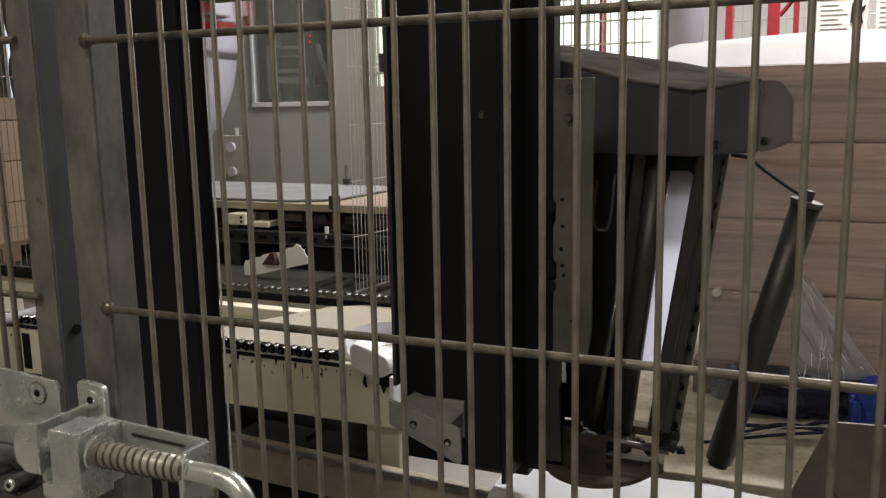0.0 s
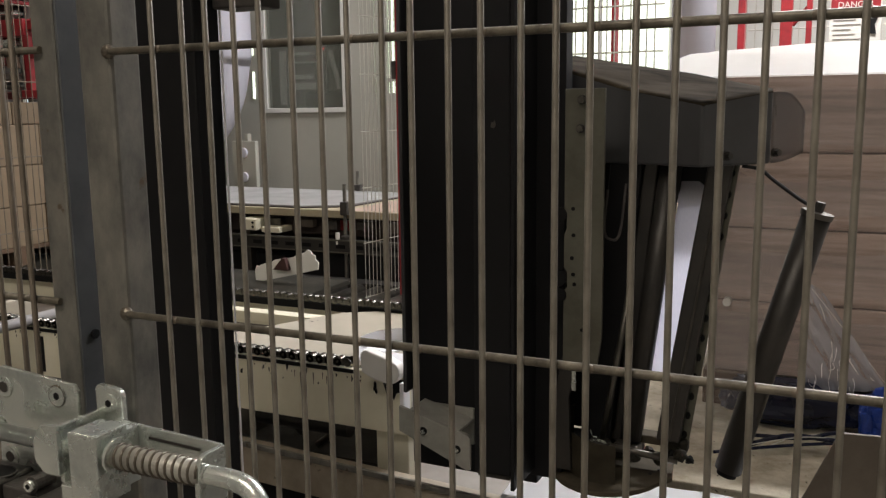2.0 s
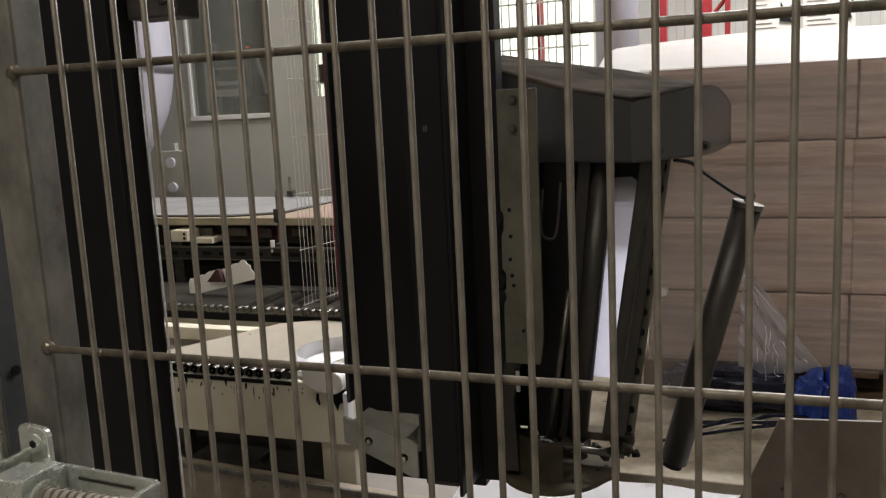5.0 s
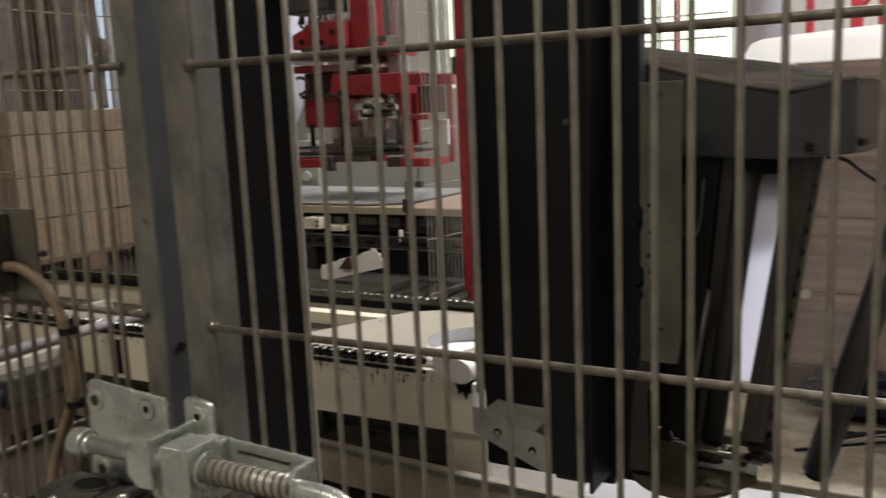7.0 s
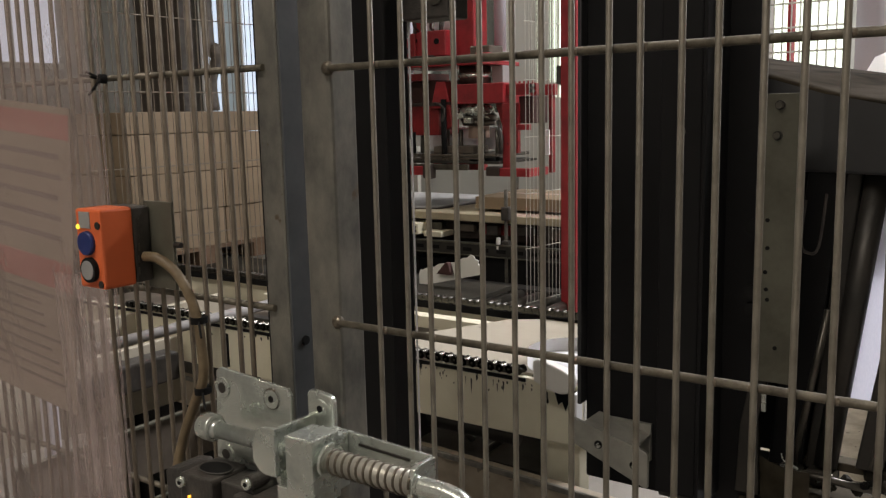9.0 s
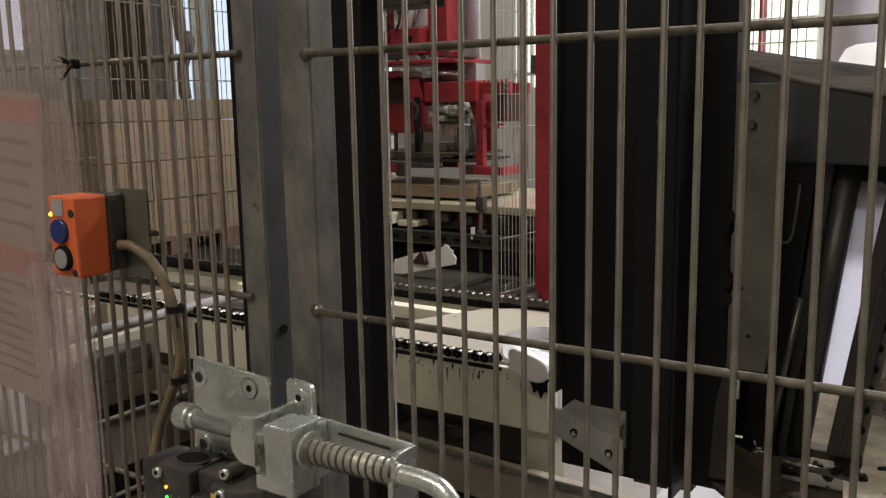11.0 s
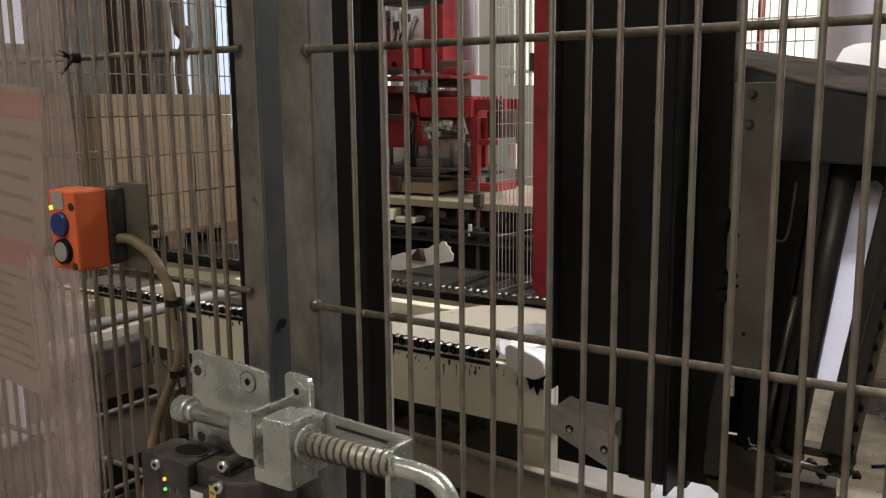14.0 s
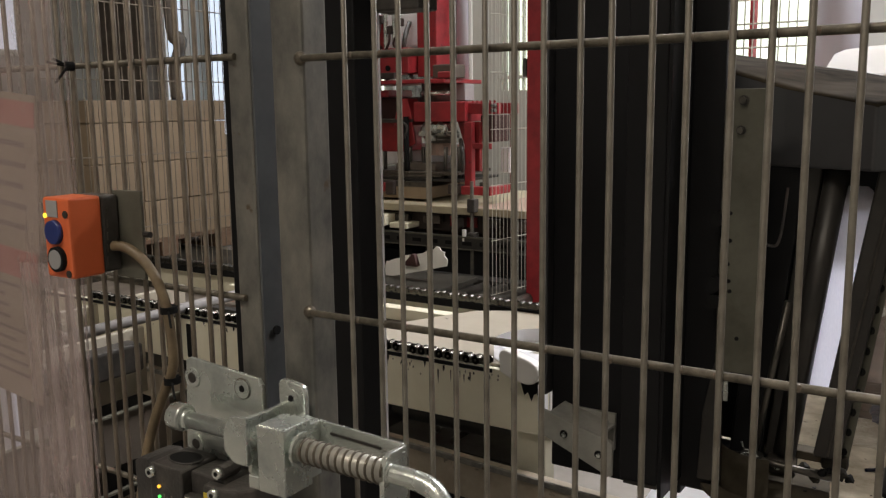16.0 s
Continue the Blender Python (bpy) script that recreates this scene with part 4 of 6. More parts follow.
for k in range(34):
    cx, cz, ln = -1.0 + 0.66 * rng.random(), 0.868 - 0.01 * rng.random(), 0.004 + 0.03 * rng.random() ** 2
    w = 0.0006 + 0.0014 * rng.random()
    part("rust_drip", bm_prism([(cx - w, cz), (cx + w, cz), (cx + 0.6 * w, cz - ln * 0.6), (cx, cz - ln), (cx - 0.7 * w, cz - ln * 0.5)], "y", 0.9842, 0.9849), DARKBROWN, conv)
part("loose_plate", bm_prism([(-0.72, 0.70), (-0.56, 0.715), (-0.55, 0.745), (-0.70, 0.74)], "y", 1.10, 1.105), CREAM, conv, "bent cream plate under the beam")
part("strut", bm_cyl((-0.60, 1.08, 0.66), (-0.48, 1.08, 0.755), 0.008, 10), GUNMETAL, conv)
part("strut", bm_cyl((-0.80, 1.12, 0.755), (-0.66, 1.12, 0.66), 0.008, 10), GUNMETAL, conv)
part("under_tray", bm_box(-2.3, -0.38, 1.06, 1.44, 0.64, 0.65), DARKMETAL, conv)
part("drive_box", bm_box(-0.86, -0.74, 1.02, 1.12, 0.68, 0.75, 0.004), GUNMETAL, conv)
part("drive_shaft", bm_cyl((-1.5, 1.06, 0.72), (-0.5, 1.06, 0.72), 0.02, 14), DARKMETAL, conv, smooth=True)


def chain(x0, x1, y, z, pitch):
    """Two rows of link plates on rollers, each link a piece."""
    link = bmesh.new()
    for s, o in ((-1, 0.0085), (1, 0.0085)):
        pts = []
        for i in range(9):
            a = math.radians(50 + 260 * i / 8)
            pts.append((-pitch * 0.5 + 0.0088 * math.cos(a), 0.0088 * math.sin(a)))
        pts.append((0, -0.0066))
        for i in range(9):
            a = math.radians(-130 + 260 * i / 8)
            pts.append((pitch * 0.5 + 0.0088 * math.cos(a), 0.0088 * math.sin(a)))
        pts.append((0, 0.0066))
        bm_prism(pts, "y", s * o, s * (o + 0.0025), bm=link)
    bm_cyl((-pitch / 2, -0.0084, 0.001), (-pitch / 2, 0.0084, 0.001), 0.0085, 12, bm=link)
    bm_cyl((-pitch / 2, -0.0125, 0.0), (-pitch / 2, 0.0125, 0.0), 0.0035, 8, bm=link)
    me = mesh_of("link", link, CHAIN)
    ob = thing("conveyor_chain", "oily steel roller chain along the conveyor", "chain", group="conveyor chains")
    k = 0
    x = x0
    while x < x1:
        share("link", me, ob, pose(x, y, z + (0.0012 if k % 2 else -0.0002)))
        x += pitch
        k += 1


chain(-1.75, -0.455, 0.993, 0.8935, 0.0225)
chain(-2.2, -0.32, 1.485, 0.8935, 0.0225)
beam = thing("steel_beam", "brown-grey painted steel cross beam", "beam")
part("web", bm_box(-1.45, 1.26, 0.005, 0.029, -0.09, -0.003, 0.003), BEAM, beam)
part("lip", bm_box(-1.45, 1.26, -0.004, 0.0045, -0.012, 0.0, 0.002), ZINC, beam)
# Added black sheet stands for the shade under the beam, hiding the floor.
part("skirt_sheet", bm_box(-1.45, 1.26, 0.03, 0.036, -0.68, -0.01), RUBBER, beam, "black sheet added to darken the gap below the beam")
for cx in (-1.2, 1.1):
    part("stand", bm_box(cx, cx + 0.06, 0.0365, 0.07, -0.7, -0.012), BEAM, beam)
beam.matrix_world = pose(-0.778, 0.955, 0.7, 0, 0, -4.6)


# ---- platform and wrapped load ----
thing("platform", "dusty tan board platform with speckled dirt", "platform", bm_prism([(-0.2, 1.342), (1.6, 1.342), (1.6, 2.9), (-0.2, 2.9)], "z", 0.55, 0.60, 0.004), CHIPBOARD, "structure")
thing("platform_skirt", "dark steel skirt under the board platform", "skirt", bm_box(-0.2, 1.6, 1.36, 2.9, 0.0, 0.549), DARKMETAL, "structure")
bm = bmesh.new()
rows = []
for i in range(27):
    u = i / 26
    rows.append([])
    for j in range(9):
        v = j / 8
        far = 1.085 - 0.02 * u - 0.05 * max(0.0, 0.12 - u) / 0.12
        rows[-1].append(bm.verts.new((-0.105 + 0.52 * u + 0.02 * (1 - v) * (1 - u), 0.86 + (far - 0.86) * v, 0.704 + 0.0025 * math.sin(i * 0.7 + j * 0.9))))
for i in range(26):
    for j in range(8):
        bm.faces.new((rows[i][j], rows[i + 1][j], rows[i + 1][j + 1], rows[i][j + 1]))
bmesh.ops.solidify(bm, geom=bm.faces[:], thickness=0.003)
thing("plastic_sheet", "crumpled white plastic sheet lying on the beam", "plastic sheet", bm, BRIGHTWHITE, smooth=True)
plate = thing("angled_plate", "dark brown steel plate with cut corners", "plate")
part("face", bm_prism([(0.40, 0.80), (0.462, 0.948), (0.60, 0.955), (0.655, 0.90), (0.655, 0.70), (0.40, 0.70)], "y", 0.80, 0.806, 0.001), BROWN, plate)
part("stand", bm_box(0.5, 0.56, 0.807, 0.835, 0.0, 0.8, 0.003), BROWN, plate)
for bx in (0.47, 0.545):
    part("bolt_head", bm_cyl((bx, 0.794, 0.84), (bx, 0.7998, 0.84), 0.006, 6), GUNMETAL, plate)


def carton_mesh(w, d, h, material):
    bm = bm_box(-w / 2, w / 2, -d / 2, d / 2, 0, h, 0.004)
    return mesh_of("carton", bm, material)


def carton_stack(name_label, x0, nx, w, y, d, ny, z0, nz, h, material, group, jitter, seed, wide):
    rnd = random.Random(seed)
    wide_me = carton_mesh(w - 0.003, d - 0.004, h - 0.003, material)
    for k in range(nz):
        for j in range(ny):
            for i in range(nx):
                ob = new("carton", wide_me)
                tagged(ob, name_label, "carton", group)
                off = (wide if k % 2 else 0)
                ob.matrix_world = pose(x0 + (i + 0.5) * w + off + jitter * (rnd.random() - 0.5), y + (j + 0.5) * d + jitter * (rnd.random() - 0.5), z0 + k * h, 0, 0, 0.6 * (rnd.random() - 0.5))


def pallet(x0, x1, y0, y1, z0, label):
    p = thing("pallet", label, "pallet")
    for k in range(3):
        yy = y0 + (y1 - y0 - 0.1) * k / 2
        part("runner", bm_box(x0, x1, yy, yy + 0.1, z0, z0 + 0.02, 0.002), DARKWOOD, p)
        for i in range(3):
            xx = x0 + (x1 - x0 - 0.14) * i / 2
            part("block", bm_box(xx, xx + 0.14, yy, yy + 0.1, z0 + 0.0202, z0 + 0.075, 0.002), DARKWOOD, p)
    for i in range(7):
        xx = x0 + (x1 - x0 - 0.11) * i / 6
        part("board", bm_box(xx, xx + 0.11, y0, y1, z0 + 0.0752, z0 + 0.095, 0.002), DARKWOOD, p)


pallet(0.12, 1.66, 1.89, 2.69, 0.6, "dark wooden pallet under the brown cartons")
carton_stack("plain brown cardboard carton on a pallet", 0.133, 3, 0.503, 1.9, 0.39, 2, 0.6955, 4, 0.1965, CARD, "cartons on the pallet", 0.006, 3, 0.004)
bm = bmesh.new()
cols = [[bm.verts.new((0.0 + 1.7 * i / 16, 1.897 if j == 0 else 1.91 + 0.85 * j / 5, 1.476 if j == 0 else 1.51 + 0.09 * (j / 5) ** 0.8 + 0.006 * math.sin(i * 0.8 + j) + 0.02 * i / 16)) for j in range(6)] for i in range(17)]
for i in range(16):
    for j in range(5):
        bm.faces.new((cols[i][j], cols[i + 1][j], cols[i + 1][j + 1], cols[i][j + 1]))
bmesh.ops.solidify(bm, geom=bm.faces[:], thickness=0.004)
thing("cover_sheet", "bright white cover sheet on top of the cartons", "cover sheet", bm, POLY, smooth=True)
# stretch film over the corner and the blue bags
bm = bmesh.new()
cols = []
for i in range(45):
    u = i / 44
    col = []
    for j in range(45):
        v = j / 44
        x = 0.382 + (0.185 * u) * (0.12 + 0.88 * v) - 0.012 * v * (1 - u)
        z = 0.965 - v * (0.268 - 0.035 * u)
        w = noise.noise(Vector((x * 30 + z * 22, z * 6, 3.1))) + 0.5 * noise.noise(Vector((x * 90 + z * 50, z * 30, 1.7)))
        col.append(bm.verts.new((x + 0.003 * w, 1.81 - 0.05 * u - 0.02 * v + 0.012 * w, z)))
    cols.append(col)
for i in range(44):
    for j in range(44):
        bm.faces.new((cols[i][j], cols[i + 1][j], cols[i + 1][j + 1], cols[i][j + 1]))
wrapbm = bmesh.new()
wc = [[wrapbm.verts.new((0.12 + 1.54 * i / 40, 1.884 + 0.004 * math.sin(i * 0.7 + 0.8 * math.sin(j * 0.9)), 0.69 + 0.79 * j / 20)) for j in range(21)] for i in range(41)]
for i in range(40):
    for j in range(20):
        wrapbm.faces.new((wc[i][j], wc[i + 1][j], wc[i + 1][j + 1], wc[i][j + 1]))
wrapping = thing("film_wrap", "clear stretch film wrapped round the brown cartons", "plastic film", wrapbm, WRAP, smooth=True)
wrapping.visible_shadow = False
for k, (z0, z1) in enumerate(((0.70, 0.86), (0.92, 1.03), (1.12, 1.21), (1.30, 1.44))):
    band = bmesh.new()
    bc = [[band.verts.new((0.12 + 1.54 * i / 44, 1.8765 - 0.0006 * k + 0.003 * math.sin(i * 0.9 + k + 0.7 * j), zz + 0.006 * math.sin(i * 0.37 + 2 * k) + 0.02 * i / 44)) for j, zz in enumerate((z0, (z0 + z1) / 2, z1))] for i in range(45)]
    for i in range(44):
        for j in range(2):
            band.faces.new((bc[i][j], bc[i + 1][j], bc[i + 1][j + 1], bc[i][j + 1]))
    layer_film = part("film_layer", band, WRAP, wrapping, "overlapping layer of clear film", True)
    layer_film.visible_shadow = False
film = thing("stretch_film", "loose clear stretch film hanging off the load", "plastic film", bm, FILM, smooth=True)
film.visible_shadow = False
# Glints on the film, drawn as thin white strands.
for x0, z0, x1, z1 in ((0.386, 0.962, 0.566, 0.74), (0.436, 0.835, 0.44, 0.79), (0.438, 0.775, 0.435, 0.745), (0.434, 0.735, 0.439, 0.70), (0.47, 0.80, 0.50, 0.765), (0.405, 0.925, 0.42, 0.89)):
    part("crease", bm_pipe([(x0, 1.768, z0), ((x0 + x1) / 2 + 0.002, 1.755, (z0 + z1) / 2), (x1, 1.745, z1)], 0.0005, 6), POLY, film, "film glint as a thin white strand")

rng = random.Random(21)
# More small sparkles, again as white strands set on the film.
for k in range(16):
    u, v = rng.random(), 0.55 + 0.45 * rng.random()
    x0, z0 = 0.382 + 0.185 * u * (0.12 + 0.88 * v) - 0.004, 0.965 - v * 0.25
    part("crease", bm_pipe([(x0, 1.755, z0), (x0 + 0.008 * (rng.random() - 0.3), 1.748, z0 - 0.006 - 0.01 * rng.random()), (x0 + 0.02 * (rng.random() - 0.3), 1.745, z0 - 0.014 - 0.02 * rng.random())], 0.00035 + 0.0005 * rng.random(), 5, 3), BRIGHTWHITE, film)


def bag(label, cx, cy, cz, sx, sy, sz, seed, material=BLUE):
    bm = bmesh.new()
    bmesh.ops.create_icosphere(bm, subdivisions=4, radius=1)
    for v in bm.verts:
        c = v.co
        q = Vector((math.copysign(abs(c.x) ** 0.6, c.x), math.copysign(abs(c.y) ** 0.6, c.y), math.copysign(abs(c.z) ** 0.7, c.z)))
        w = 1 + 0.28 * noise.noise(c * 2.2 + Vector((seed, 0, 0))) + 0.16 * abs(noise.noise(c * 5 + Vector((0, seed, 0)))) - 0.08 * abs(noise.noise(c * 11 + Vector((0, seed, 0))))
        v.co = Vector((cx + q.x * sx * w, cy + q.y * sy * w, max(cz + q.z * sz * w, 0.6005)))
    return thing("plastic_bag", label, "bag", bm, material)


bag("crumpled blue plastic bag on the board platform", 0.545, 1.7, 0.668, 0.036, 0.05, 0.07, 1)
bag("crumpled blue plastic bag on the board platform", 0.605, 1.7, 0.675, 0.032, 0.05, 0.078, 5)
bag("dark blue plastic sheet heap under the cartons", 0.36, 1.8, 0.66, 0.16, 0.05, 0.055, 8, NAVY)
strip_thing = thing("film_tail", "twisted tail of stretch film on the platform", "plastic film")
# The two thin white strands draw the shine on the dark film.
for k, (x, y, z, r, m) in enumerate(((0.2, 1.53, 0.603, 0.004, NAVY), (0.27, 1.60, 0.606, 0.006, NAVY), (0.235, 1.55, 0.61, 0.0013, POLY), (0.31, 1.58, 0.613, 0.0011, POLY), (0.24, 1.66, 0.608, 0.005, NAVY))):
    part("strand", bm_pipe([(x, y, z), (0.35 + 0.01 * k, 1.59 + 0.017 * ((k * 3) % 5), 0.62 + 0.004 * ((k * 2) % 5)), (0.46, 1.62 + 0.006 * k, 0.632 + 0.004 * k), (0.58, 1.66, 0.64)], r, 8), m, strip_thing)
thing("knob", "small white knob against the cartons", "knob", bm_cyl((0.177, 1.905, 0.889), (0.177, 1.87, 0.889), 0.011, 16), POLY)

# ---- table with sheet, robot cell behind ----
table = thing("layer_table", "long work table with pale wood top", "table")
part("top", bm_box(-5.2, -0.35, 3.35, 4.3, 0.868, 0.908, 0.004), WOOD, table)
part("end_board", bm_box(-1.9, -0.36, 3.36, 4.29, 0.9072, 0.9087, 0.0003), PINK, table, "pinkish board")
part("under_frame", bm_box(-3.55, -1.5, 3.45, 3.53, 0.76, 0.86, 0.003), DARKBROWN, table, "dark brown under beam")
part("red_plate", bm_box(-2.1, -1.93, 3.44, 3.4495, 0.79, 0.845, 0.002), DARKRED, table, "dark red plate")
part("under_frame", bm_box(-3.55, -1.5, 4.1, 4.18, 0.76, 0.86, 0.003), BROWN, table)
for cx in (-3.4, -2.62, -1.6):
    part("leg", bm_box(cx, cx + 0.07, 3.46, 3.53, 0, 0.758, 0.003), DARKMETAL, table)
    part("leg", bm_box(cx, cx + 0.07, 4.1, 4.17, 0, 0.758, 0.003), DARKMETAL, table)
block = part("white_block", bm_box(-2.55, -2.44, 3.30, 3.44, 0.785, 0.848, 0.006), CREAM, table, "cream mounting block")
part("ledge", bm_box(-2.42, -2.30, 3.32, 3.44, 0.775, 0.805, 0.004), CREAM, table, "cream ledge")
part("block_post", bm_box(-2.55, -2.49, 3.31, 3.43, 0.30, 0.784, 0.004), GUNMETAL, table)
part("hole", bm_cyl((-2.46, 3.296, 0.805), (-2.46, 3.2998, 0.805), 0.007, 10), RUBBER, block)
part("hole", bm_cyl((-2.46, 3.296, 0.828), (-2.46, 3.2998, 0.828), 0.007, 10), RUBBER, block)
bm = bm_prism([(-3.5, 3.37), (-2.2, 3.38), (-1.98, 3.5), (-1.93, 4.2), (-3.5, 4.25)], "z", 0.9135, 0.922, 0.002)
pad = thing("white_sheet", "large dull white sheet lying on the work table", "sheet", bm, SHEET)
# Slightly larger dark slab draws the shadow along the sheet's edge.
part("under_edge", bm_prism([(-3.5, 3.362), (-2.19, 3.372), (-1.965, 3.495), (-1.915, 4.2), (-3.5, 4.25)], "z", 0.909, 0.9133), DARKBROWN, pad, "shadow line under the sheet")
table.matrix_world = pose(0, 0, -0.018)
for cx, cy in ((-2.33, 4.2), (-1.9, 3.34)):
    clamp = thing("guide_clamp", "dark upright guide rod with clamp on table", "clamp")
    part("rod", bm_cyl((cx, cy, 0.50), (cx, cy, 1.03), 0.010, 12), ZINC, clamp)
    part("clamp_block", bm_box(cx - 0.014, cx + 0.03, cy - 0.03, cy + 0.02, 0.91 if cy > 4 else 0.87, 0.945 if cy > 4 else 0.94, 0.005), SWITCH, clamp)
    part("clamp_block", bm_box(cx - 0.012, cx + 0.035, cy - 0.035, cy + 0.015, 0.73, 0.765, 0.005), SWITCH, clamp)
    part("white_clip", bm_cyl((cx - 0.03, cy - 0.03, 0.70), (cx - 0.03, cy - 0.03, 0.78), 0.012, 10), POLY, clamp)
layer = []
for k in range(2):
    layer.append(thing("carton", "flat tan carton sliding along the work table", "carton", bm_box(0.5 * k, 0.5 * k + 0.497, 3.48, 3.98, 0.923, 0.99, 0.004), CARDL, group="cartons on the table"))
    part("tape", bm_box(0.5 * k + 0.001, 0.5 * k + 0.496, 3.71, 3.76, 0.9895, 0.9906), CARD, layer[k], "brown packing tape")
# low dark machine in front of the table
low = thing("transfer_machine", "dark low roller transfer in front of the table", "conveyor")
part("frame", bm_box(-3.6, -1.35, 2.55, 2.65, 0.42, 0.56, 0.004), DARKMETAL, low)
part("frame", bm_box(-3.6, -1.35, 3.15, 3.25, 0.42, 0.56, 0.004), DARKMETAL, low)
for k in range(22):
    cx = -3.5 + 0.1 * k
    part("roller", bm_cyl((cx, 2.66, 0.53), (cx, 3.14, 0.53), 0.028, 12), GUNMETAL, low, smooth=True)
part("cabinet", bm_box(-2.2, -1.47, 3.34, 3.44, 0.2, 0.70, 0.01), BLACK, low, "black drive cabinet")
# Added dark sheet hides the pale wall under the table.
part("back_shield", bm_box(-3.5, -1.5, 3.56, 3.57, 0.1, 0.757), DARKBROWN, low, "dark sheet added behind the transfer")
part("cabinet", bm_box(-3.4, -2.3, 3.36, 3.5, 0.3, 0.64, 0.01), RUBBER, low)
part("tray", bm_box(-3.4, -1.4, 2.1, 2.55, 0.69, 0.71, 0.002), OILY, low, "oily dark steel tray")
rail = part("slotted_rail", bm_box(-3.4, -1.4, 3.3, 3.33, 0.675, 0.745, 0.002), DARKMETAL, low)
part("lip", bm_box(-3.4, -1.4, 3.2955, 3.2998, 0.737, 0.745), PLATE, rail)
part("lip", bm_box(-3.4, -1.4, 3.2955, 3.2998, 0.675, 0.681), PLATE, rail)
slot_me = mesh_of("slot", bm_box(0, 0.055, 3.297, 3.2998, 0.699, 0.719), RUBBER)
for k in range(17):
    share("slot", slot_me, rail, pose(-3.3 + 0.105 * k, 0, 0))
for k in range(9):
    part("fitting", bm_box(-3.2 + 0.19 * k, -3.13 + 0.19 * k + 0.02 * (k % 3), 3.40, 3.4395, 0.775 + 0.01 * (k % 2), 0.83, 0.004), (SWITCH, GUNMETAL, BROWN)[k % 3], low)
for cx in (-3.4, -1.6):
    part("leg", bm_box(cx, cx + 0.08, 2.56, 2.64, 0, 0.419), DARKMETAL, low)
    part("leg", bm_box(cx, cx + 0.08, 3.16, 3.24, 0, 0.419), DARKMETAL, low)
    part("bracket", bm_box(cx, cx + 0.06, 2.45, 2.56, 0.5, 0.689), DARKMETAL, low)
paper = thing("paper_scrap", "torn white paper scrap standing on the rollers", "paper", bm_prism([(-1.765, 0.7015), (-1.767, 0.752), (-1.758, 0.772), (-1.746, 0.770), (-1.738, 0.777), (-1.70, 0.789), (-1.69, 0.787), (-1.665, 0.802), (-1.64, 0.807), (-1.61, 0.812), (-1.575, 0.818), (-1.545, 0.836), (-1.52, 0.840), (-1.505, 0.853), (-1.488, 0.848), (-1.482, 0.836), (-1.466, 0.832), (-1.468, 0.818), (-1.452, 0.802), (-1.456, 0.775), (-1.53, 0.757), (-1.62, 0.735), (-1.70, 0.716)], "y", 2.4, 2.404), POLY)
thing("red_wedge", "small dark red wedge resting against the paper", "wedge", bm_prism([(-1.66, 0.765), (-1.585, 0.765), (-1.6, 0.815), (-1.615, 0.815)], "y", 2.375, 2.399, 0.002), WEDGE)

# ---- red post, far fence ----
rp = thing("red_post", "red painted square steel guard post", "post")
part("tube", bm_box(-1.408, -1.33, 3.0, 3.07, 0.012, 3.0, 0.005), RED, rp)
part("base_plate", bm_box(-1.45, -1.27, 2.95, 3.12, 0, 0.0118), RED, rp)
part("switch_block", bm_box(-1.43, -1.409, 3.0, 3.05, 1.54, 1.62, 0.004), SWITCH, rp)


def far_panel(label, a, b, pitch, z0, z1, dz, m, r=0.0022, start=0.06):
    """A light mesh panel from a to b, seen from afar."""
    panel = thing("guard_fence", label, "mesh fence", group="far guard panels")
    a, b = Vector(a), Vector(b)
    length = (b - a).length
    ang = math.degrees(math.atan2((b - a).y, (b - a).x))
    wire_me = mesh_of("wire", bm_cyl((0, 0, z0), (0, 0, z1), r, 6), m)
    for k in range(int(length / pitch)):
        p = a.lerp(b, (k + 0.5) * pitch / length)
        share("wire", wire_me, panel, pose(p.x, p.y, 0))
    rod_me = mesh_of("cross_rod", bm_cyl((0, 0, 0), (length, 0, 0), r * 1.2, 6), m)
    z = start
    while z < z1:
        share("cross_rod", rod_me, panel, pose(a.x, a.y + 0.005, z, 0, 0, ang))
        z += dz
    return panel


PALE = mat("pale_coated_wire", (0.55, 0.54, 0.48), 0.5, 0.2, (0.4, 0.38, 0.33), 20, 0.5, 0.05, 100)
far_panel("pale wire mesh guard panel beside the red post", (-1.515, 2.86, 0), (-1.45, 3.32, 0), 0.028, 0.002, 2.6, 0.25, PALE, 0.0016)
far_panel("grey wire mesh guard panel before the carton stack", (-2.3, 1.22, 0), (-2.25, 2.5, 0), 0.026, 0.002, 2.3, 0.27, DIMWIRE, 0.0019, 0.17)
far_panel("pale wire mesh guard panel in the hall", (-1.6, 5.0, 0), (-0.62, 5.0, 0), 0.05, 0.002, 3.0, 0.14, PALE, 0.005)
far_panel("pale wire mesh guard panel in the hall", (-0.2, 5.3, 0), (2.6, 5.3, 0), 0.05, 0.002, 3.0, 0.2, PALE, 0.0035)
for cx, cw in ((-0.96, 0.03), (-0.39, 0.035), (-0.2, 0.04), (0.035, 0.065), (0.175, 0.03)):
    p = thing("red_post", "red painted steel guard post in the hall", "post", group="far red posts")
    part("tube", bm_box(cx, cx + cw, 5.05, 5.13, 0, 3.2, 0.004), RED, p)
    part("base_plate", bm_box(cx - 0.05, cx + cw + 0.05, 5.0, 5.18, 0, 0.012), RED, p)
brace = thing("diagonal_brace", "dark red steel diagonal brace between guard posts", "brace")
part("bar", bm_cyl((0.10, 5.09, 1.86), (0.18, 5.09, 1.96), 0.012, 10), DARKRED, brace)
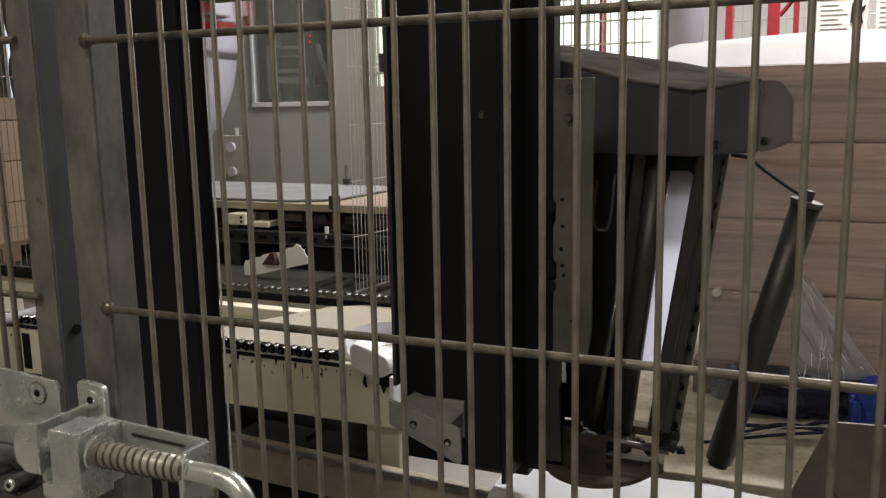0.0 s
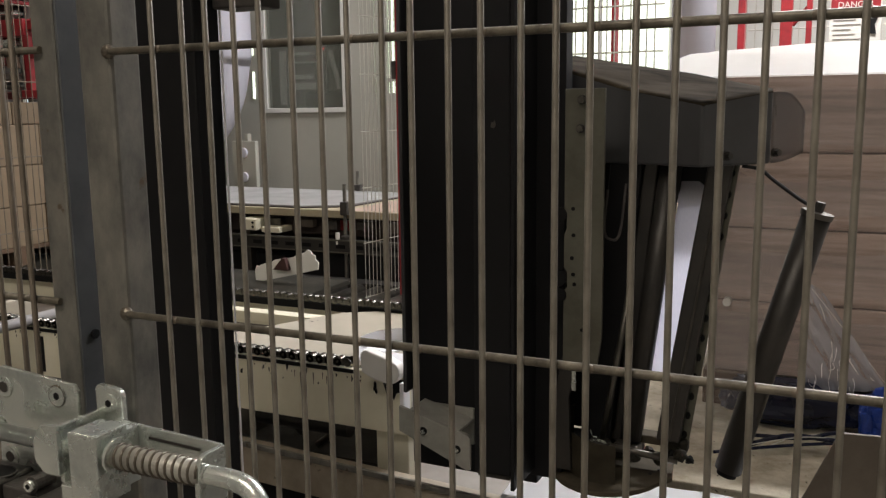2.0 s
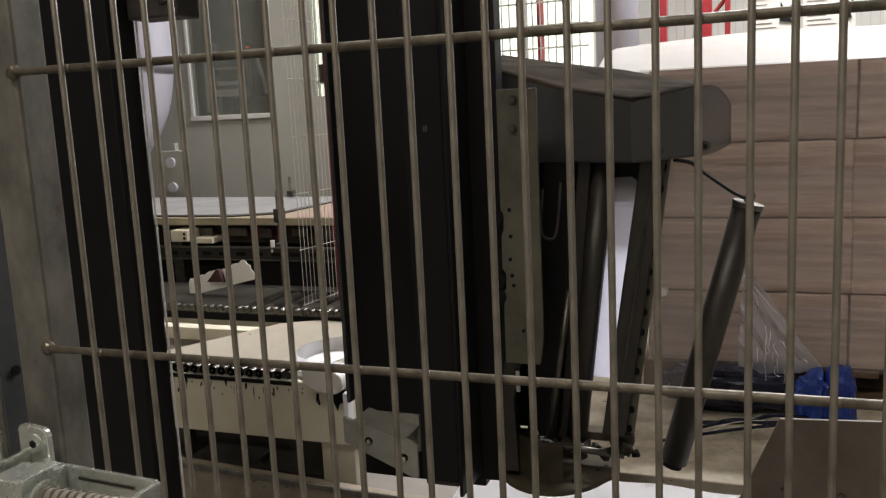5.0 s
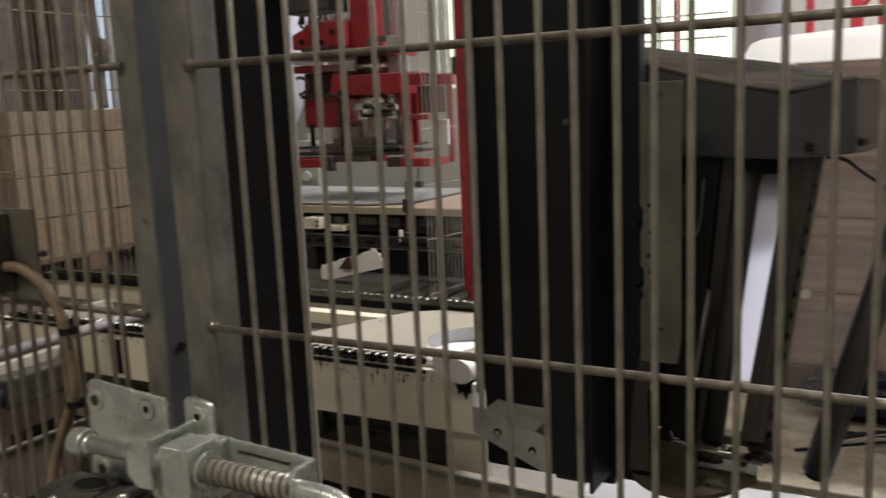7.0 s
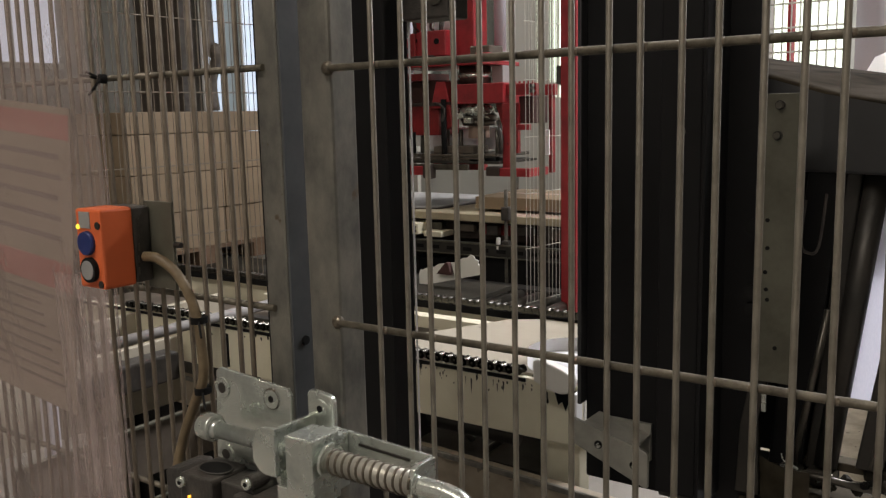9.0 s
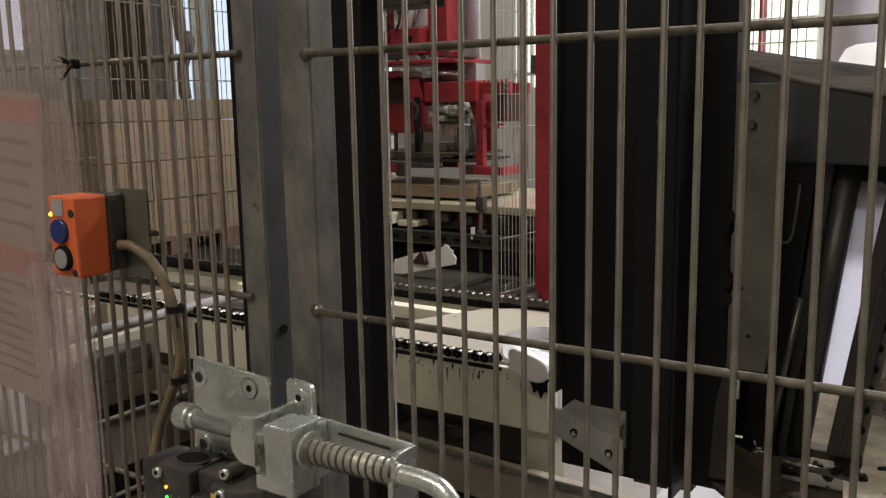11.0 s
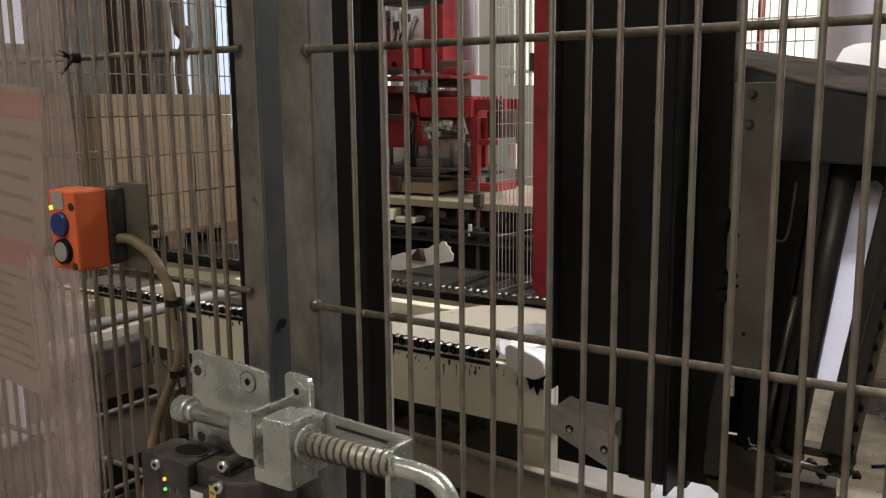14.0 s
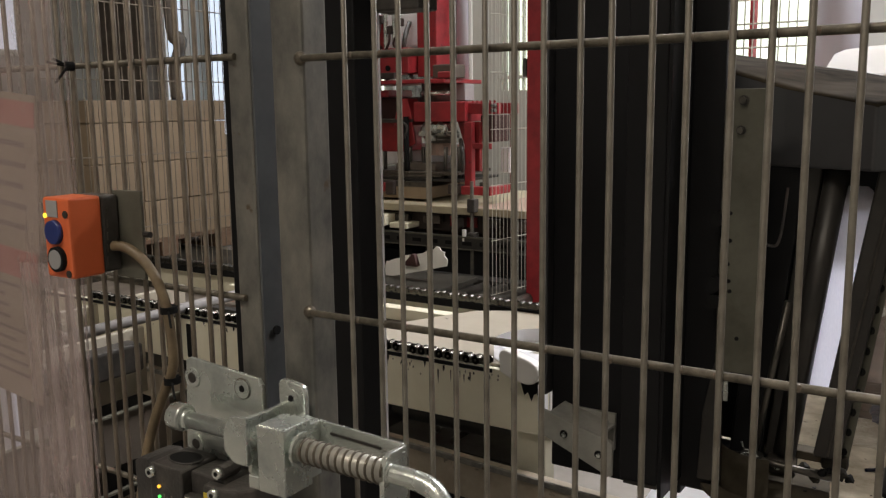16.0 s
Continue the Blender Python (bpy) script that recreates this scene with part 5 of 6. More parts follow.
part("bar", bm_cyl((0.10, 5.09, 0.3), (0.18, 5.09, 1.7), 0.012, 10), DARKRED, brace)
column = thing("hall_column", "pale blue-white round hall column", "column", bm_cyl((-0.38, 4.6, 0), (-0.38, 4.6, 5.2), 0.12, 24), DUCT, smooth=True)
for sx, sz, w, h in ((0.30, 1.735, 0.26, 0.25), (0.60, 1.735, 0.27, 0.25)):
    sign = thing("warning_sign", "white printed warning sign with red header", "sign", bm_box(sx, sx + w, 4.985, 4.995, sz, sz + h, 0.002), PAPER)
    header = part("header", bm_box(sx + 0.005, sx + w - 0.005, 4.981, 4.9848, sz + 0.19, sz + h - 0.005), RED, sign, "red header band")
    curve = bpy.data.curves.new("sign_text", "FONT")
    curve.body, curve.size, curve.extrude, curve.align_x = "DANGER", 0.045, 0.0005, "CENTER"
    curve.materials.append(PAPER)
    words = new("sign_text", curve)
    words.parent = header
    words.matrix_basis = pose(sx + w / 2, 4.9795, sz + 0.2, 90, 0, 0)
    for k in range(6):
        part("print_bar", bm_box(sx + 0.02, sx + w - 0.1 - 0.025 * (k % 3), 4.983, 4.9848, sz + 0.025 + 0.026 * k, sz + 0.030 + 0.026 * k), INK, sign)
    part("pictogram", bm_prism([(sx + w - 0.085, sz + 0.06), (sx + w - 0.02, sz + 0.05), (sx + w - 0.03, sz + 0.1), (sx + w - 0.01, sz + 0.15), (sx + w - 0.06, sz + 0.13), (sx + w - 0.08, sz + 0.17)], "y", 4.978, 4.9848), RUBBER, sign)
    part("backing_post", bm_box(sx + w / 2 - 0.02, sx + w / 2 + 0.02, 4.996, 5.03, 0, sz + h), ZINC, sign)

# ---- cabin ----
cabin = thing("control_cabin", "pale grey panelled control cabin with window", "cabin")
part("wall_panel", bm_box(-6.2, -3.575, 5.0, 5.06, 0, 3.0), PANEL, cabin)
part("wall_panel", bm_box(-3.5745, -2.885, 5.0, 5.06, 0, 1.405), PANEL, cabin)
part("wall_panel", bm_box(-2.8845, -2.675, 5.0, 5.06, 0, 3.0), PANEL, cabin)
part("wall_panel", bm_box(-2.6745, -2.35, 5.0, 5.06, 0, 1.52), PANEL, cabin)
part("wall_panel", bm_box(-2.6745, -2.35, 5.0, 5.06, 2.6, 3.0), PANEL, cabin)
part("daylit_pane", bm_box(-2.6745, -2.35, 5.03, 5.036, 1.5205, 2.5995), DAY, cabin, "bright daylit pane of the cabin's end")
for mx, mw in ((-2.6745, 0.03), (-2.63, 0.022), (-2.59, 0.05), (-2.525, 0.012), (-2.48, 0.008), (-2.44, 0.014), (-2.385, 0.035)):
    part("blind_slat", bm_box(mx, mx + mw, 5.005, 5.0295, 1.5205, 2.5995), PANEL, cabin)
part("blind_rail", bm_box(-2.6745, -2.35, 5.0005, 5.0045, 1.60, 1.625), PANEL, cabin)
part("wall_panel", bm_box(-3.5745, -2.885, 5.0, 5.06, 2.42, 3.0), PANEL, cabin)
part("side_wall", bm_box(-2.41, -2.35, 5.0605, 7.5, 0, 3.0), PANEL, cabin)
part("back_wall", bm_box(-6.2, -2.4105, 7.44, 7.5, 0, 3.0), PANEL, cabin)
part("roof", bm_box(-6.2, -2.35, 5.0, 7.5, 3.001, 3.06), PANEL, cabin)
win = part("window_frame", bm_box(-3.6, -2.87, 4.985, 4.9995, 1.39, 1.425, 0.003), WALL, cabin)
part("window_frame", bm_box(-2.905, -2.88, 4.985, 4.9995, 1.4255, 2.42, 0.003), WALL, cabin)
part("window_frame", bm_box(-3.59, -3.565, 4.985, 4.9995, 1.4255, 2.42, 0.003), WALL, cabin)
part("pane", bm_box(-3.565, -2.905, 5.02, 5.026, 1.4255, 2.42), GLASS, cabin, "window pane with a grey-green reflection in its colour")
part("daylit_gap", bm_box(-3.70, -3.683, 4.992, 4.9995, 1.50, 1.70), DAY, cabin, "narrow bright daylit gap beside the window")
part("daylit_gap", bm_box(-3.70, -3.687, 4.992, 4.9995, 1.82, 1.91), DAY, cabin)
desk = thing("control_desk", "dark control desk inside the cabin", "desk")
part("cabinet", bm_box(-3.5, -2.9, 5.9, 6.3, 0, 1.5, 0.01), SWITCH, desk)
part("screen", bm_box(-3.3, -2.95, 5.88, 5.899, 1.55, 1.8, 0.005), DARKMETAL, desk)
part("screen_stand", bm_box(-3.15, -3.1, 5.9, 5.95, 1.501, 1.6), DARKMETAL, desk)
part("green_light", bm_cyl((-2.97, 5.87, 1.82), (-2.97, 5.885, 1.82), 0.008, 10), LEDG, desk)
part("red_light", bm_cyl((-3.125, 5.08, 1.90), (-3.125, 5.0985, 1.90), 0.006, 10), LEDR, desk)
part("red_light", bm_cyl((-3.125, 5.08, 1.855), (-3.125, 5.0985, 1.855), 0.006, 10), LEDR, desk)
part("light_panel", bm_box(-3.14, -3.11, 5.0987, 5.12, 1.5405, 1.93), SWITCH, desk)
part("light_mount", bm_box(-3.0, -2.94, 5.8855, 5.9, 1.8005, 1.84), SWITCH, desk)
shelf = thing("cabin_shelf", "grey shelf with trays and lamp arm in the cabin", "shelf")
part("back_panel", bm_box(-3.6, -2.86, 6.31, 6.33, 0, 2.6), PANEL, shelf)
for sx0, sx1, sz0, sh in ((-3.42, -3.22, 1.755, 0.012), (-3.42, -3.24, 1.815, 0.02), (-3.42, -3.25, 1.64, 0.03), (-3.44, -3.2, 1.56, 0.05), (-3.52, -3.46, 1.45, 0.4)):
    part("tray", bm_box(sx0, sx1, 5.09, 5.15, sz0, sz0 + sh, 0.003), POLY, shelf)
part("lamp_arm", bm_pipe([(-3.08, 5.12, 1.84), (-3.06, 5.12, 1.75), (-3.03, 5.12, 1.66), (-3.01, 5.12, 1.56)], 0.018, 10), POLY, shelf, "pale jointed lamp arm", True)
part("rack_side", bm_box(-3.45, -3.43, 5.08, 5.16, 1.2, 1.95), SHEET, shelf)
part("case", bm_box(-3.3, -2.92, 5.09, 5.2, 1.2, 1.54, 0.01), DARKMETAL, shelf, "dark instrument case")
for sx0 in (-3.55, -3.46):
    part("conduit", bm_cyl((sx0, 6.28, 1.3), (sx0, 6.28, 2.6), 0.02, 10), DUCT, shelf)
duct = thing("air_duct", "curved pale lilac air duct", "duct", bm_pipe([(-3.62, 4.6, 5.21), (-3.62, 4.6, 2.2), (-3.64, 4.6, 1.75), (-3.76, 4.6, 1.42), (-4.05, 4.6, 1.2), (-4.8, 4.6, 1.1)], 0.18, 20, 6), DUCT, smooth=True)
pedestal = thing("gauge_stand", "pale stand with round gauges by the cabin", "gauge stand")
part("post", bm_box(-3.42, -3.39, 4.5, 4.54, 0, 1.25, 0.004), PANEL, pedestal)
part("board", bm_box(-3.5, -3.3, 4.46, 4.499, 0.8, 1.2, 0.005), PANEL, pedestal)
for gz in (0.95, 1.12):
    part("gauge", bm_cyl((-3.4, 4.44, gz), (-3.4, 4.4598, gz), 0.035, 18), DUCT, pedestal)
w = thing("window_9", "large daylit window in the side wall", "window", kind="structure")
part("pane", bm_box(-11.79, -11.77, 5.6, 7.0, 2.3, 3.6), DIMDAY, w)
part("window_frame", bm_box(-11.79, -11.74, 5.55, 7.05, 2.22, 2.2995), POLY, w)
part("mullion", bm_box(-11.768, -11.74, 6.28, 6.32, 2.3, 3.6), POLY, w)
# bright windows in the far wall
for k, (wx, wz, ww, wh) in enumerate(((-4.1, 1.6, 0.5, 1.1), (-3.4, 1.2, 1.7, 1.7))):
    w = thing("window_%d" % (k + 1), "daylit window in the far hall wall", "window", kind="structure")
    part("pane", bm_box(wx, wx + ww, 10.77, 10.795, wz, wz + wh), DAY, w)
    part("window_frame", bm_box(wx - 0.05, wx + ww + 0.05, 10.74, 10.7695, wz - 0.05, wz), POLY, w)
    part("mullion", bm_box(wx + ww / 2 - 0.02, wx + ww / 2 + 0.02, 10.74, 10.7695, wz, wz + wh), POLY, w)

# ---- carton stack and conveyors beyond the mesh panel ----
pallet(-4.21, -3.0, 1.89, 2.71, 0.705, "dark wooden pallet under the tan cartons")
carton_stack("tan cardboard carton stacked on a pallet", -4.2, 3, 0.4, 1.895, 0.27, 3, 0.8005, 3, 0.186, CARDL, "stacked cartons", 0.008, 12, 0.006)
carton_stack("low tan cardboard carton on top of the stack", -4.2, 3, 0.4, 1.895, 0.405, 2, 1.3585, 1, 0.103, CARDL, "stacked cartons", 0.008, 13, 0.006)
roll = thing("roller_conveyor", "grey steel roller conveyor under the pallet", "conveyor")
part("side_rail", bm_box(-4.6, -2.6, 1.85, 1.885, 0.6, 0.70, 0.003), GUNMETAL, roll)
part("side_rail", bm_box(-4.6, -2.6, 2.72, 2.755, 0.6, 0.70, 0.003), GUNMETAL, roll)
for k in range(17):
    part("roller", bm_cyl((-4.5 + 0.115 * k, 1.886, 0.667), (-4.5 + 0.115 * k, 2.719, 0.667), 0.037, 12), ZINC, roll, smooth=True)
for cx in (-4.4, -2.8):
    part("leg", bm_box(cx, cx + 0.08, 1.85, 1.885, 0, 0.599), GUNMETAL, roll)
    part("leg", bm_box(cx, cx + 0.08, 2.72, 2.755, 0, 0.599), GUNMETAL, roll)
cross = thing("cross_conveyor", "cream cross conveyor with pale tube rail", "conveyor")
part("tube_rail", bm_cyl((-1.37, 0.45, 0.9), (-1.37, 1.35, 0.9), 0.0135, 18), RAILPAINT, cross, "pale painted tube rail", True)
part("rail_post", bm_cyl((-1.37, 0.5, 0), (-1.37, 0.5, 0.88), 0.018, 12), DUCT, cross)
part("rail_post", bm_cyl((-1.37, 1.3, 0), (-1.37, 1.3, 0.88), 0.018, 12), DUCT, cross)
part("side_plate", bm_box(-1.52, -1.50, 0.4, 0.96, 0.66, 0.84, 0.003), WHITE, cross)
part("side_plate", bm_box(-1.75, -1.73, 0.4, 1.3, 0.72, 0.87, 0.003), WHITE, cross)
part("edge_rail", bm_box(-1.26, -1.248, 0.35, 0.95, 0.724, 0.730, 0.001), PLATE, cross)
part("edge_rail", bm_box(-1.2, -1.19, 0.35, 0.95, 0.572, 0.578, 0.001), PLATE, cross)
part("guard_sheet", bm_box(-1.27, -1.262, 0.35, 0.95, 0.60, 0.722, 0.001), BROWN, cross)
part("guard_sheet", bm_box(-1.30, -1.292, 0.35, 0.95, 0.2, 0.5, 0.001), BROWN, cross)
part("gear_box", bm_box(-1.49, -1.43, 0.72, 0.9, 0.745, 0.82, 0.008), SWITCH, cross)
part("motor", bm_cyl((-1.455, 0.6, 0.78), (-1.455, 0.719, 0.78), 0.03, 18), BLACK, cross)
for cy in (0.42, 0.9):
    part("leg", bm_box(-1.3, -1.26, cy, cy + 0.04, 0, 0.56), BROWN, cross)
    part("leg", bm_box(-1.75, -1.71, cy, cy + 0.04, 0, 0.72), BROWN, cross)
box_unit = thing("drive_unit", "cream conveyor drive unit with dark ports", "drive unit")
part("shell", bm_box(-1.9, -1.45, 1.62, 1.75, 0.62, 0.86, 0.008), CREAM, box_unit)
for cx in (-1.85, -1.68):
    part("port", bm_box(cx, cx + 0.06, 1.612, 1.6198, 0.68, 0.8, 0.003), RUBBER, box_unit)
part("stand", bm_box(-1.85, -1.5, 1.64, 1.73, 0, 0.6195), DARKMETAL, box_unit)
# far left backdrop: pillar, bright door strips
pil = thing("hall_pillar", "dark brown steel hall pillar", "pillar", bm_box(-6.75, -6.1, 4.7, 4.95, 0, 5.2, 0.01), BROWN)
for k, (wx, ww) in enumerate(((-5.98, 0.22), (-5.45, 0.5))):
    w = thing("window_%d" % (k + 5), "tall daylit door light beside the pillar", "window", kind="structure")
    part("pane", bm_box(wx, wx + ww, 4.86, 4.88, 1.2, 2.6), BLUEDAY, w)
    part("window_frame", bm_box(wx - 0.03, wx, 4.84, 4.9, 1.15, 2.65), POLY, w)
    part("window_frame", bm_box(wx + ww, wx + ww + 0.03, 4.84, 4.9, 1.15, 2.65), POLY, w)
    part("stand", bm_box(wx, wx + ww, 4.85, 4.89, 0, 1.1995), PANEL, w)
hang = thing("hose", "thick brown hose hanging by the pillar", "hose", bm_pipe([(-5.6, 4.6, 5.21), (-5.62, 4.6, 2.3), (-5.5, 4.6, 2.0), (-5.6, 4.6, 1.75), (-5.58, 4.6, 1.5)], 0.05, 10), BROWN, smooth=True)


# ---- palletising gripper ----
def gripper():
    """Origin under the right-hand lower corner of the gripper's front bar."""
    g = thing("robot_gripper", "red palletising robot gripper with steel plates", "robot gripper")
    part("mast", bm_box(-0.615, -0.485, 0.02, 0.16, 0.64, 2.4, 0.006), RED, g, "bright red square mast")
    part("lift_tube", bm_cyl((-0.425, 0.2, 0.5), (-0.425, 0.2, 2.4), 0.034, 20), DUCT, g, "pale lilac lift tube", True)
    part("wing", bm_prism([(-0.96, 0.66), (-0.62, 0.66), (-0.62, 0.8), (-0.8, 0.8), (-0.96, 0.74)], "y", -0.06, 0.16, 0.006), RED, g)
    part("wing_rib", bm_box(-0.85, -0.82, -0.08, -0.061, 0.66, 0.79, 0.003), DARKRED, g)
    part("flange", bm_box(-0.98, -0.36, -0.1, 0.3, 0.60, 0.622, 0.004), RED, g)
    part("motor_block", bm_box(-0.47, -0.34, -0.05, 0.09, 0.6255, 0.70, 0.008), BROWN, g)
    part("neck", bm_cyl((-0.52, 0.08, 0.50), (-0.52, 0.08, 0.60), 0.09, 24), GUNMETAL, g, "dark ringed steel neck", True)
    part("neck_ring", bm_cyl((-0.52, 0.08, 0.535), (-0.52, 0.08, 0.56), 0.1, 24), PLATED, g, "", True)
    part("left_block", bm_box(-0.98, -0.78, -0.04, 0.2, 0.53, 0.57, 0.004), RED, g)
    part("left_frame", bm_box(-0.98, -0.62, 0.05, 0.2, 0.405, 0.528, 0.006), WEDGE, g, "dark red inner frame")
    part("main_beam", bm_box(-0.60, -0.26, -0.05, 0.2, 0.39, 0.50, 0.006), RED, g, "red main beam")
    part("beam_end", bm_box(-0.2598, -0.075, -0.02, 0.02, 0.43, 0.49, 0.004), RED, g)
    part("beam_end_back", bm_box(-0.2598, -0.11, 0.25, 0.29, 0.43, 0.49, 0.004), RED, g)
    part("gusset", bm_prism([(-0.34, 0.389), (-0.2, 0.389), (-0.2, 0.12), (-0.27, 0.12), (-0.30, 0.27)], "y", 0.0, 0.03, 0.003), DARKRED, g)
    part("hanging_leg", bm_box(-0.262, -0.215, -0.06, -0.02, 0.0, 0.389, 0.004), RED, g)
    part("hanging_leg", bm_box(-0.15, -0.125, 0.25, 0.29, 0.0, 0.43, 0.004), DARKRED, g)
    part("tie_bar", bm_box(-0.2145, -0.10, -0.05, -0.03, 0.245, 0.275, 0.003), RED, g)
    part("dark_box", bm_box(-0.21, -0.125, 0.03, 0.2, 0.28, 0.425, 0.005), WEDGE, g)
    part("left_box", bm_box(-0.93, -0.70, -0.03, 0.18, 0.22, 0.40, 0.006), DARKRED, g)
    part("left_wedge", bm_prism([(-0.74, 0.37), (-0.60, 0.37), (-0.64, 0.52), (-0.7, 0.52)], "y", -0.05, 0.1, 0.004), RED, g)
    bm = bmesh.new()
    for z0, z1, r0, r1 in ((0.365, 0.39, 0.07, 0.07), (0.33, 0.365, 0.1, 0.085), (0.30, 0.33, 0.105, 0.105), (0.27, 0.30, 0.09, 0.1)):
        bm_cyl((-0.5, 0.08, z0), (-0.5, 0.08, z1), r0, 20, r1, bm)
    part("hub", bm, GUNMETAL, g, "greasy ringed steel hub", True)
    for lx, lz in ((-0.57, 0.31), (-0.45, 0.345), (-0.52, 0.285)):
        part("hub_clamp", bm_box(lx, lx + 0.05, -0.05, -0.02, lz, lz + 0.03, 0.004), PLATED, g)
    part("hub_skirt", bm_cyl((-0.5, 0.08, 0.2), (-0.5, 0.08, 0.3), 0.06, 18), PINK, g)
    part("white_guard", bm_box(-1.0, -0.34, 0.22, 0.235, 0.13, 0.26, 0.003), BRIGHTWHITE, g, "white guard sheet")
    part("white_guard", bm_box(-0.19, -0.13, 0.22, 0.235, 0.1, 0.24, 0.003), BRIGHTWHITE, g)
    for lx in (-0.84, -0.66, -0.57, -0.42, -0.33):
        part("cylinder_rod", bm_cyl((lx, 0.0, 0.08), (lx, 0.0, 0.25), 0.012, 10), GUNMETAL, g, "", True)
    part("hose", bm_pipe([(-0.32, 0.0, 0.29), (-0.27, -0.07, 0.25), (-0.26, -0.075, 0.19), (-0.27, -0.06, 0.12)], 0.012, 8), SWITCH, g)
    part("upper_plate", bm_box(-0.98, -0.30, -0.08, 0.3, 0.10, 0.118, 0.003), GUNMETAL, g, "dark steel plate")
    part("lower_plate", bm_box(-0.98, -0.26, -0.1, 0.32, 0.065, 0.08, 0.003), DARKMETAL, g)
    part("plate_spacer", bm_box(-0.72, -0.45, -0.06, 0.1, 0.119, 0.16, 0.004), BROWN, g)
    part("slide", bm_box(-0.95, -0.45, -0.12, -0.1, 0.03, 0.062, 0.003), GUNMETAL, g)
    part("front_bar", bm_box(-1.0, -0.74, -0.14, -0.1005, 0.0, 0.05, 0.004), RED, g, "red lower bar")
    part("front_bar", bm_box(-0.26, -0.075, -0.10, -0.061, 0.0, 0.045, 0.004), RED, g, "red lower bar")
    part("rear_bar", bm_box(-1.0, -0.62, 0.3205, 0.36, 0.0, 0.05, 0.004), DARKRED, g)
    part("side_bar", bm_box(-0.115, -0.075, -0.06, 0.12, 0.0005, 0.044, 0.003), RED, g)
    for lx in (-0.9, -0.72):
        part("hose", bm_pipe([(lx, 0.1, 0.95), (lx + 0.05, -0.02, 0.85), (lx + 0.03, 0.0, 0.72), (lx + 0.08, 0.02, 0.63)], 0.014, 8), SWITCH, g)
    for lx, lz in ((-0.89, 0.7), (-0.76, 0.69), (-0.83, 0.75), (-0.68, 0.74)):
        part("bore", bm_cyl((lx, -0.0675, lz), (lx, -0.0605, lz), 0.016, 14), RUBBER, g)
    part("dark_box", bm_box(-0.88, -0.70, -0.09, -0.0405, 0.63, 0.665, 0.004), DARKBROWN, g)
    part("black_rod", bm_cyl((-0.63, -0.08, 0.06), (-0.63, -0.08, 0.42), 0.016, 12), RUBBER, g, "", True)
    part("black_rod", bm_cyl((-0.86, -0.06, 0.1), (-0.86, -0.06, 0.24), 0.014, 12), RUBBER, g, "", True)
    part("hose", bm_pipe([(-0.95, -0.05, 0.50), (-0.9, -0.09, 0.505), (-0.85, -0.09, 0.48), (-0.86, -0.09, 0.43), (-0.93, -0.06, 0.41)], 0.009, 8), SWITCH, g)
    part("hose", bm_pipe([(-0.70, -0.06, 0.40), (-0.64, -0.1, 0.39), (-0.61, -0.1, 0.36), (-0.63, -0.1, 0.30)], 0.007, 8), SWITCH, g)
    part("grease_plate", bm_box(-0.93, -0.60, -0.055, -0.0505, 0.385, 0.405, 0.001), DARKBROWN, g)
    part("dark_end", bm_box(-0.745, -0.68, -0.14, -0.09, -0.02, 0.06, 0.01), DARKBROWN, g)
    part("dark_end", bm_box(-0.345, -0.262, -0.10, -0.04, 0.0, 0.05, 0.004), DARKBROWN, g)
    part("cap", bm_box(-0.41, -0.33, -0.09, -0.051, 0.6255, 0.66, 0.006), RED, g)
    part("silver_wrap", bm_cyl((-0.51, 0.07, 0.32), (-0.50, 0.08, 0.386), 0.112, 26, 0.088), PLATED, g, "dull silver wrap", True)
    for k in range(6):
        part("stud", bm_cyl((-0.24 + 0.027 * k, 0.0, 0.4895), (-0.24 + 0.027 * k, 0.0, 0.503), 0.006, 8), RED, g)
    for lx, lz in ((-0.09, 0.45), (-0.09, 0.475)):
        part("bolt_head", bm_cyl((lx, -0.056, lz), (lx, -0.0195, lz), 0.011, 8), SWITCH, g)
    for k in range(4):
        part("plate_edge", bm_box(-0.97 + 0.05 * k, -0.45 + 0.06 * k, -0.10, -0.0805, 0.082 + 0.009 * k, 0.088 + 0.009 * k), (GUNMETAL, BROWN)[k % 2], g)
    for lx in (-0.91, -0.8, -0.74):
        part("valve_tube", bm_cyl((lx, -0.02, 0.8), (lx, -0.02, 0.99), 0.015, 10), (GUNMETAL, DARKBROWN, PLATED)[int(lx * -100) % 3], g)
    # White box added as the bright backdrop seen behind the clamps.
    part("valve_block", bm_box(-0.95, -0.66, 0.1, 0.15, 0.82, 1.0, 0.004), BRIGHTWHITE, g)
    for lx, lz in ((-0.9, 0.9), (-0.84, 0.94), (-0.775, 0.88), (-0.72, 0.92)):
        part("valve_clamp", bm_box(lx, lx + 0.035, -0.05, 0.0, lz, lz + 0.045, 0.005), DARKBROWN, g)
        part("hose", bm_pipe([(lx + 0.015, -0.04, lz), (lx + 0.03, -0.07, lz - 0.05), (lx + 0.0, -0.06, lz - 0.1), (lx + 0.02, -0.02, lz - 0.14)], 0.007, 8), WEDGE, g)
    part("neck_box", bm_box(-0.42, -0.35, 0.1, 0.2, 0.505, 0.598, 0.004), SHEET, g, "grey-green junction box")
    part("hanger_arm", bm_prism([(-0.66, 0.389), (-0.60, 0.389), (-0.58, 0.27), (-0.62, 0.25)], "y", -0.07, -0.05, 0.002), DARKRED, g)
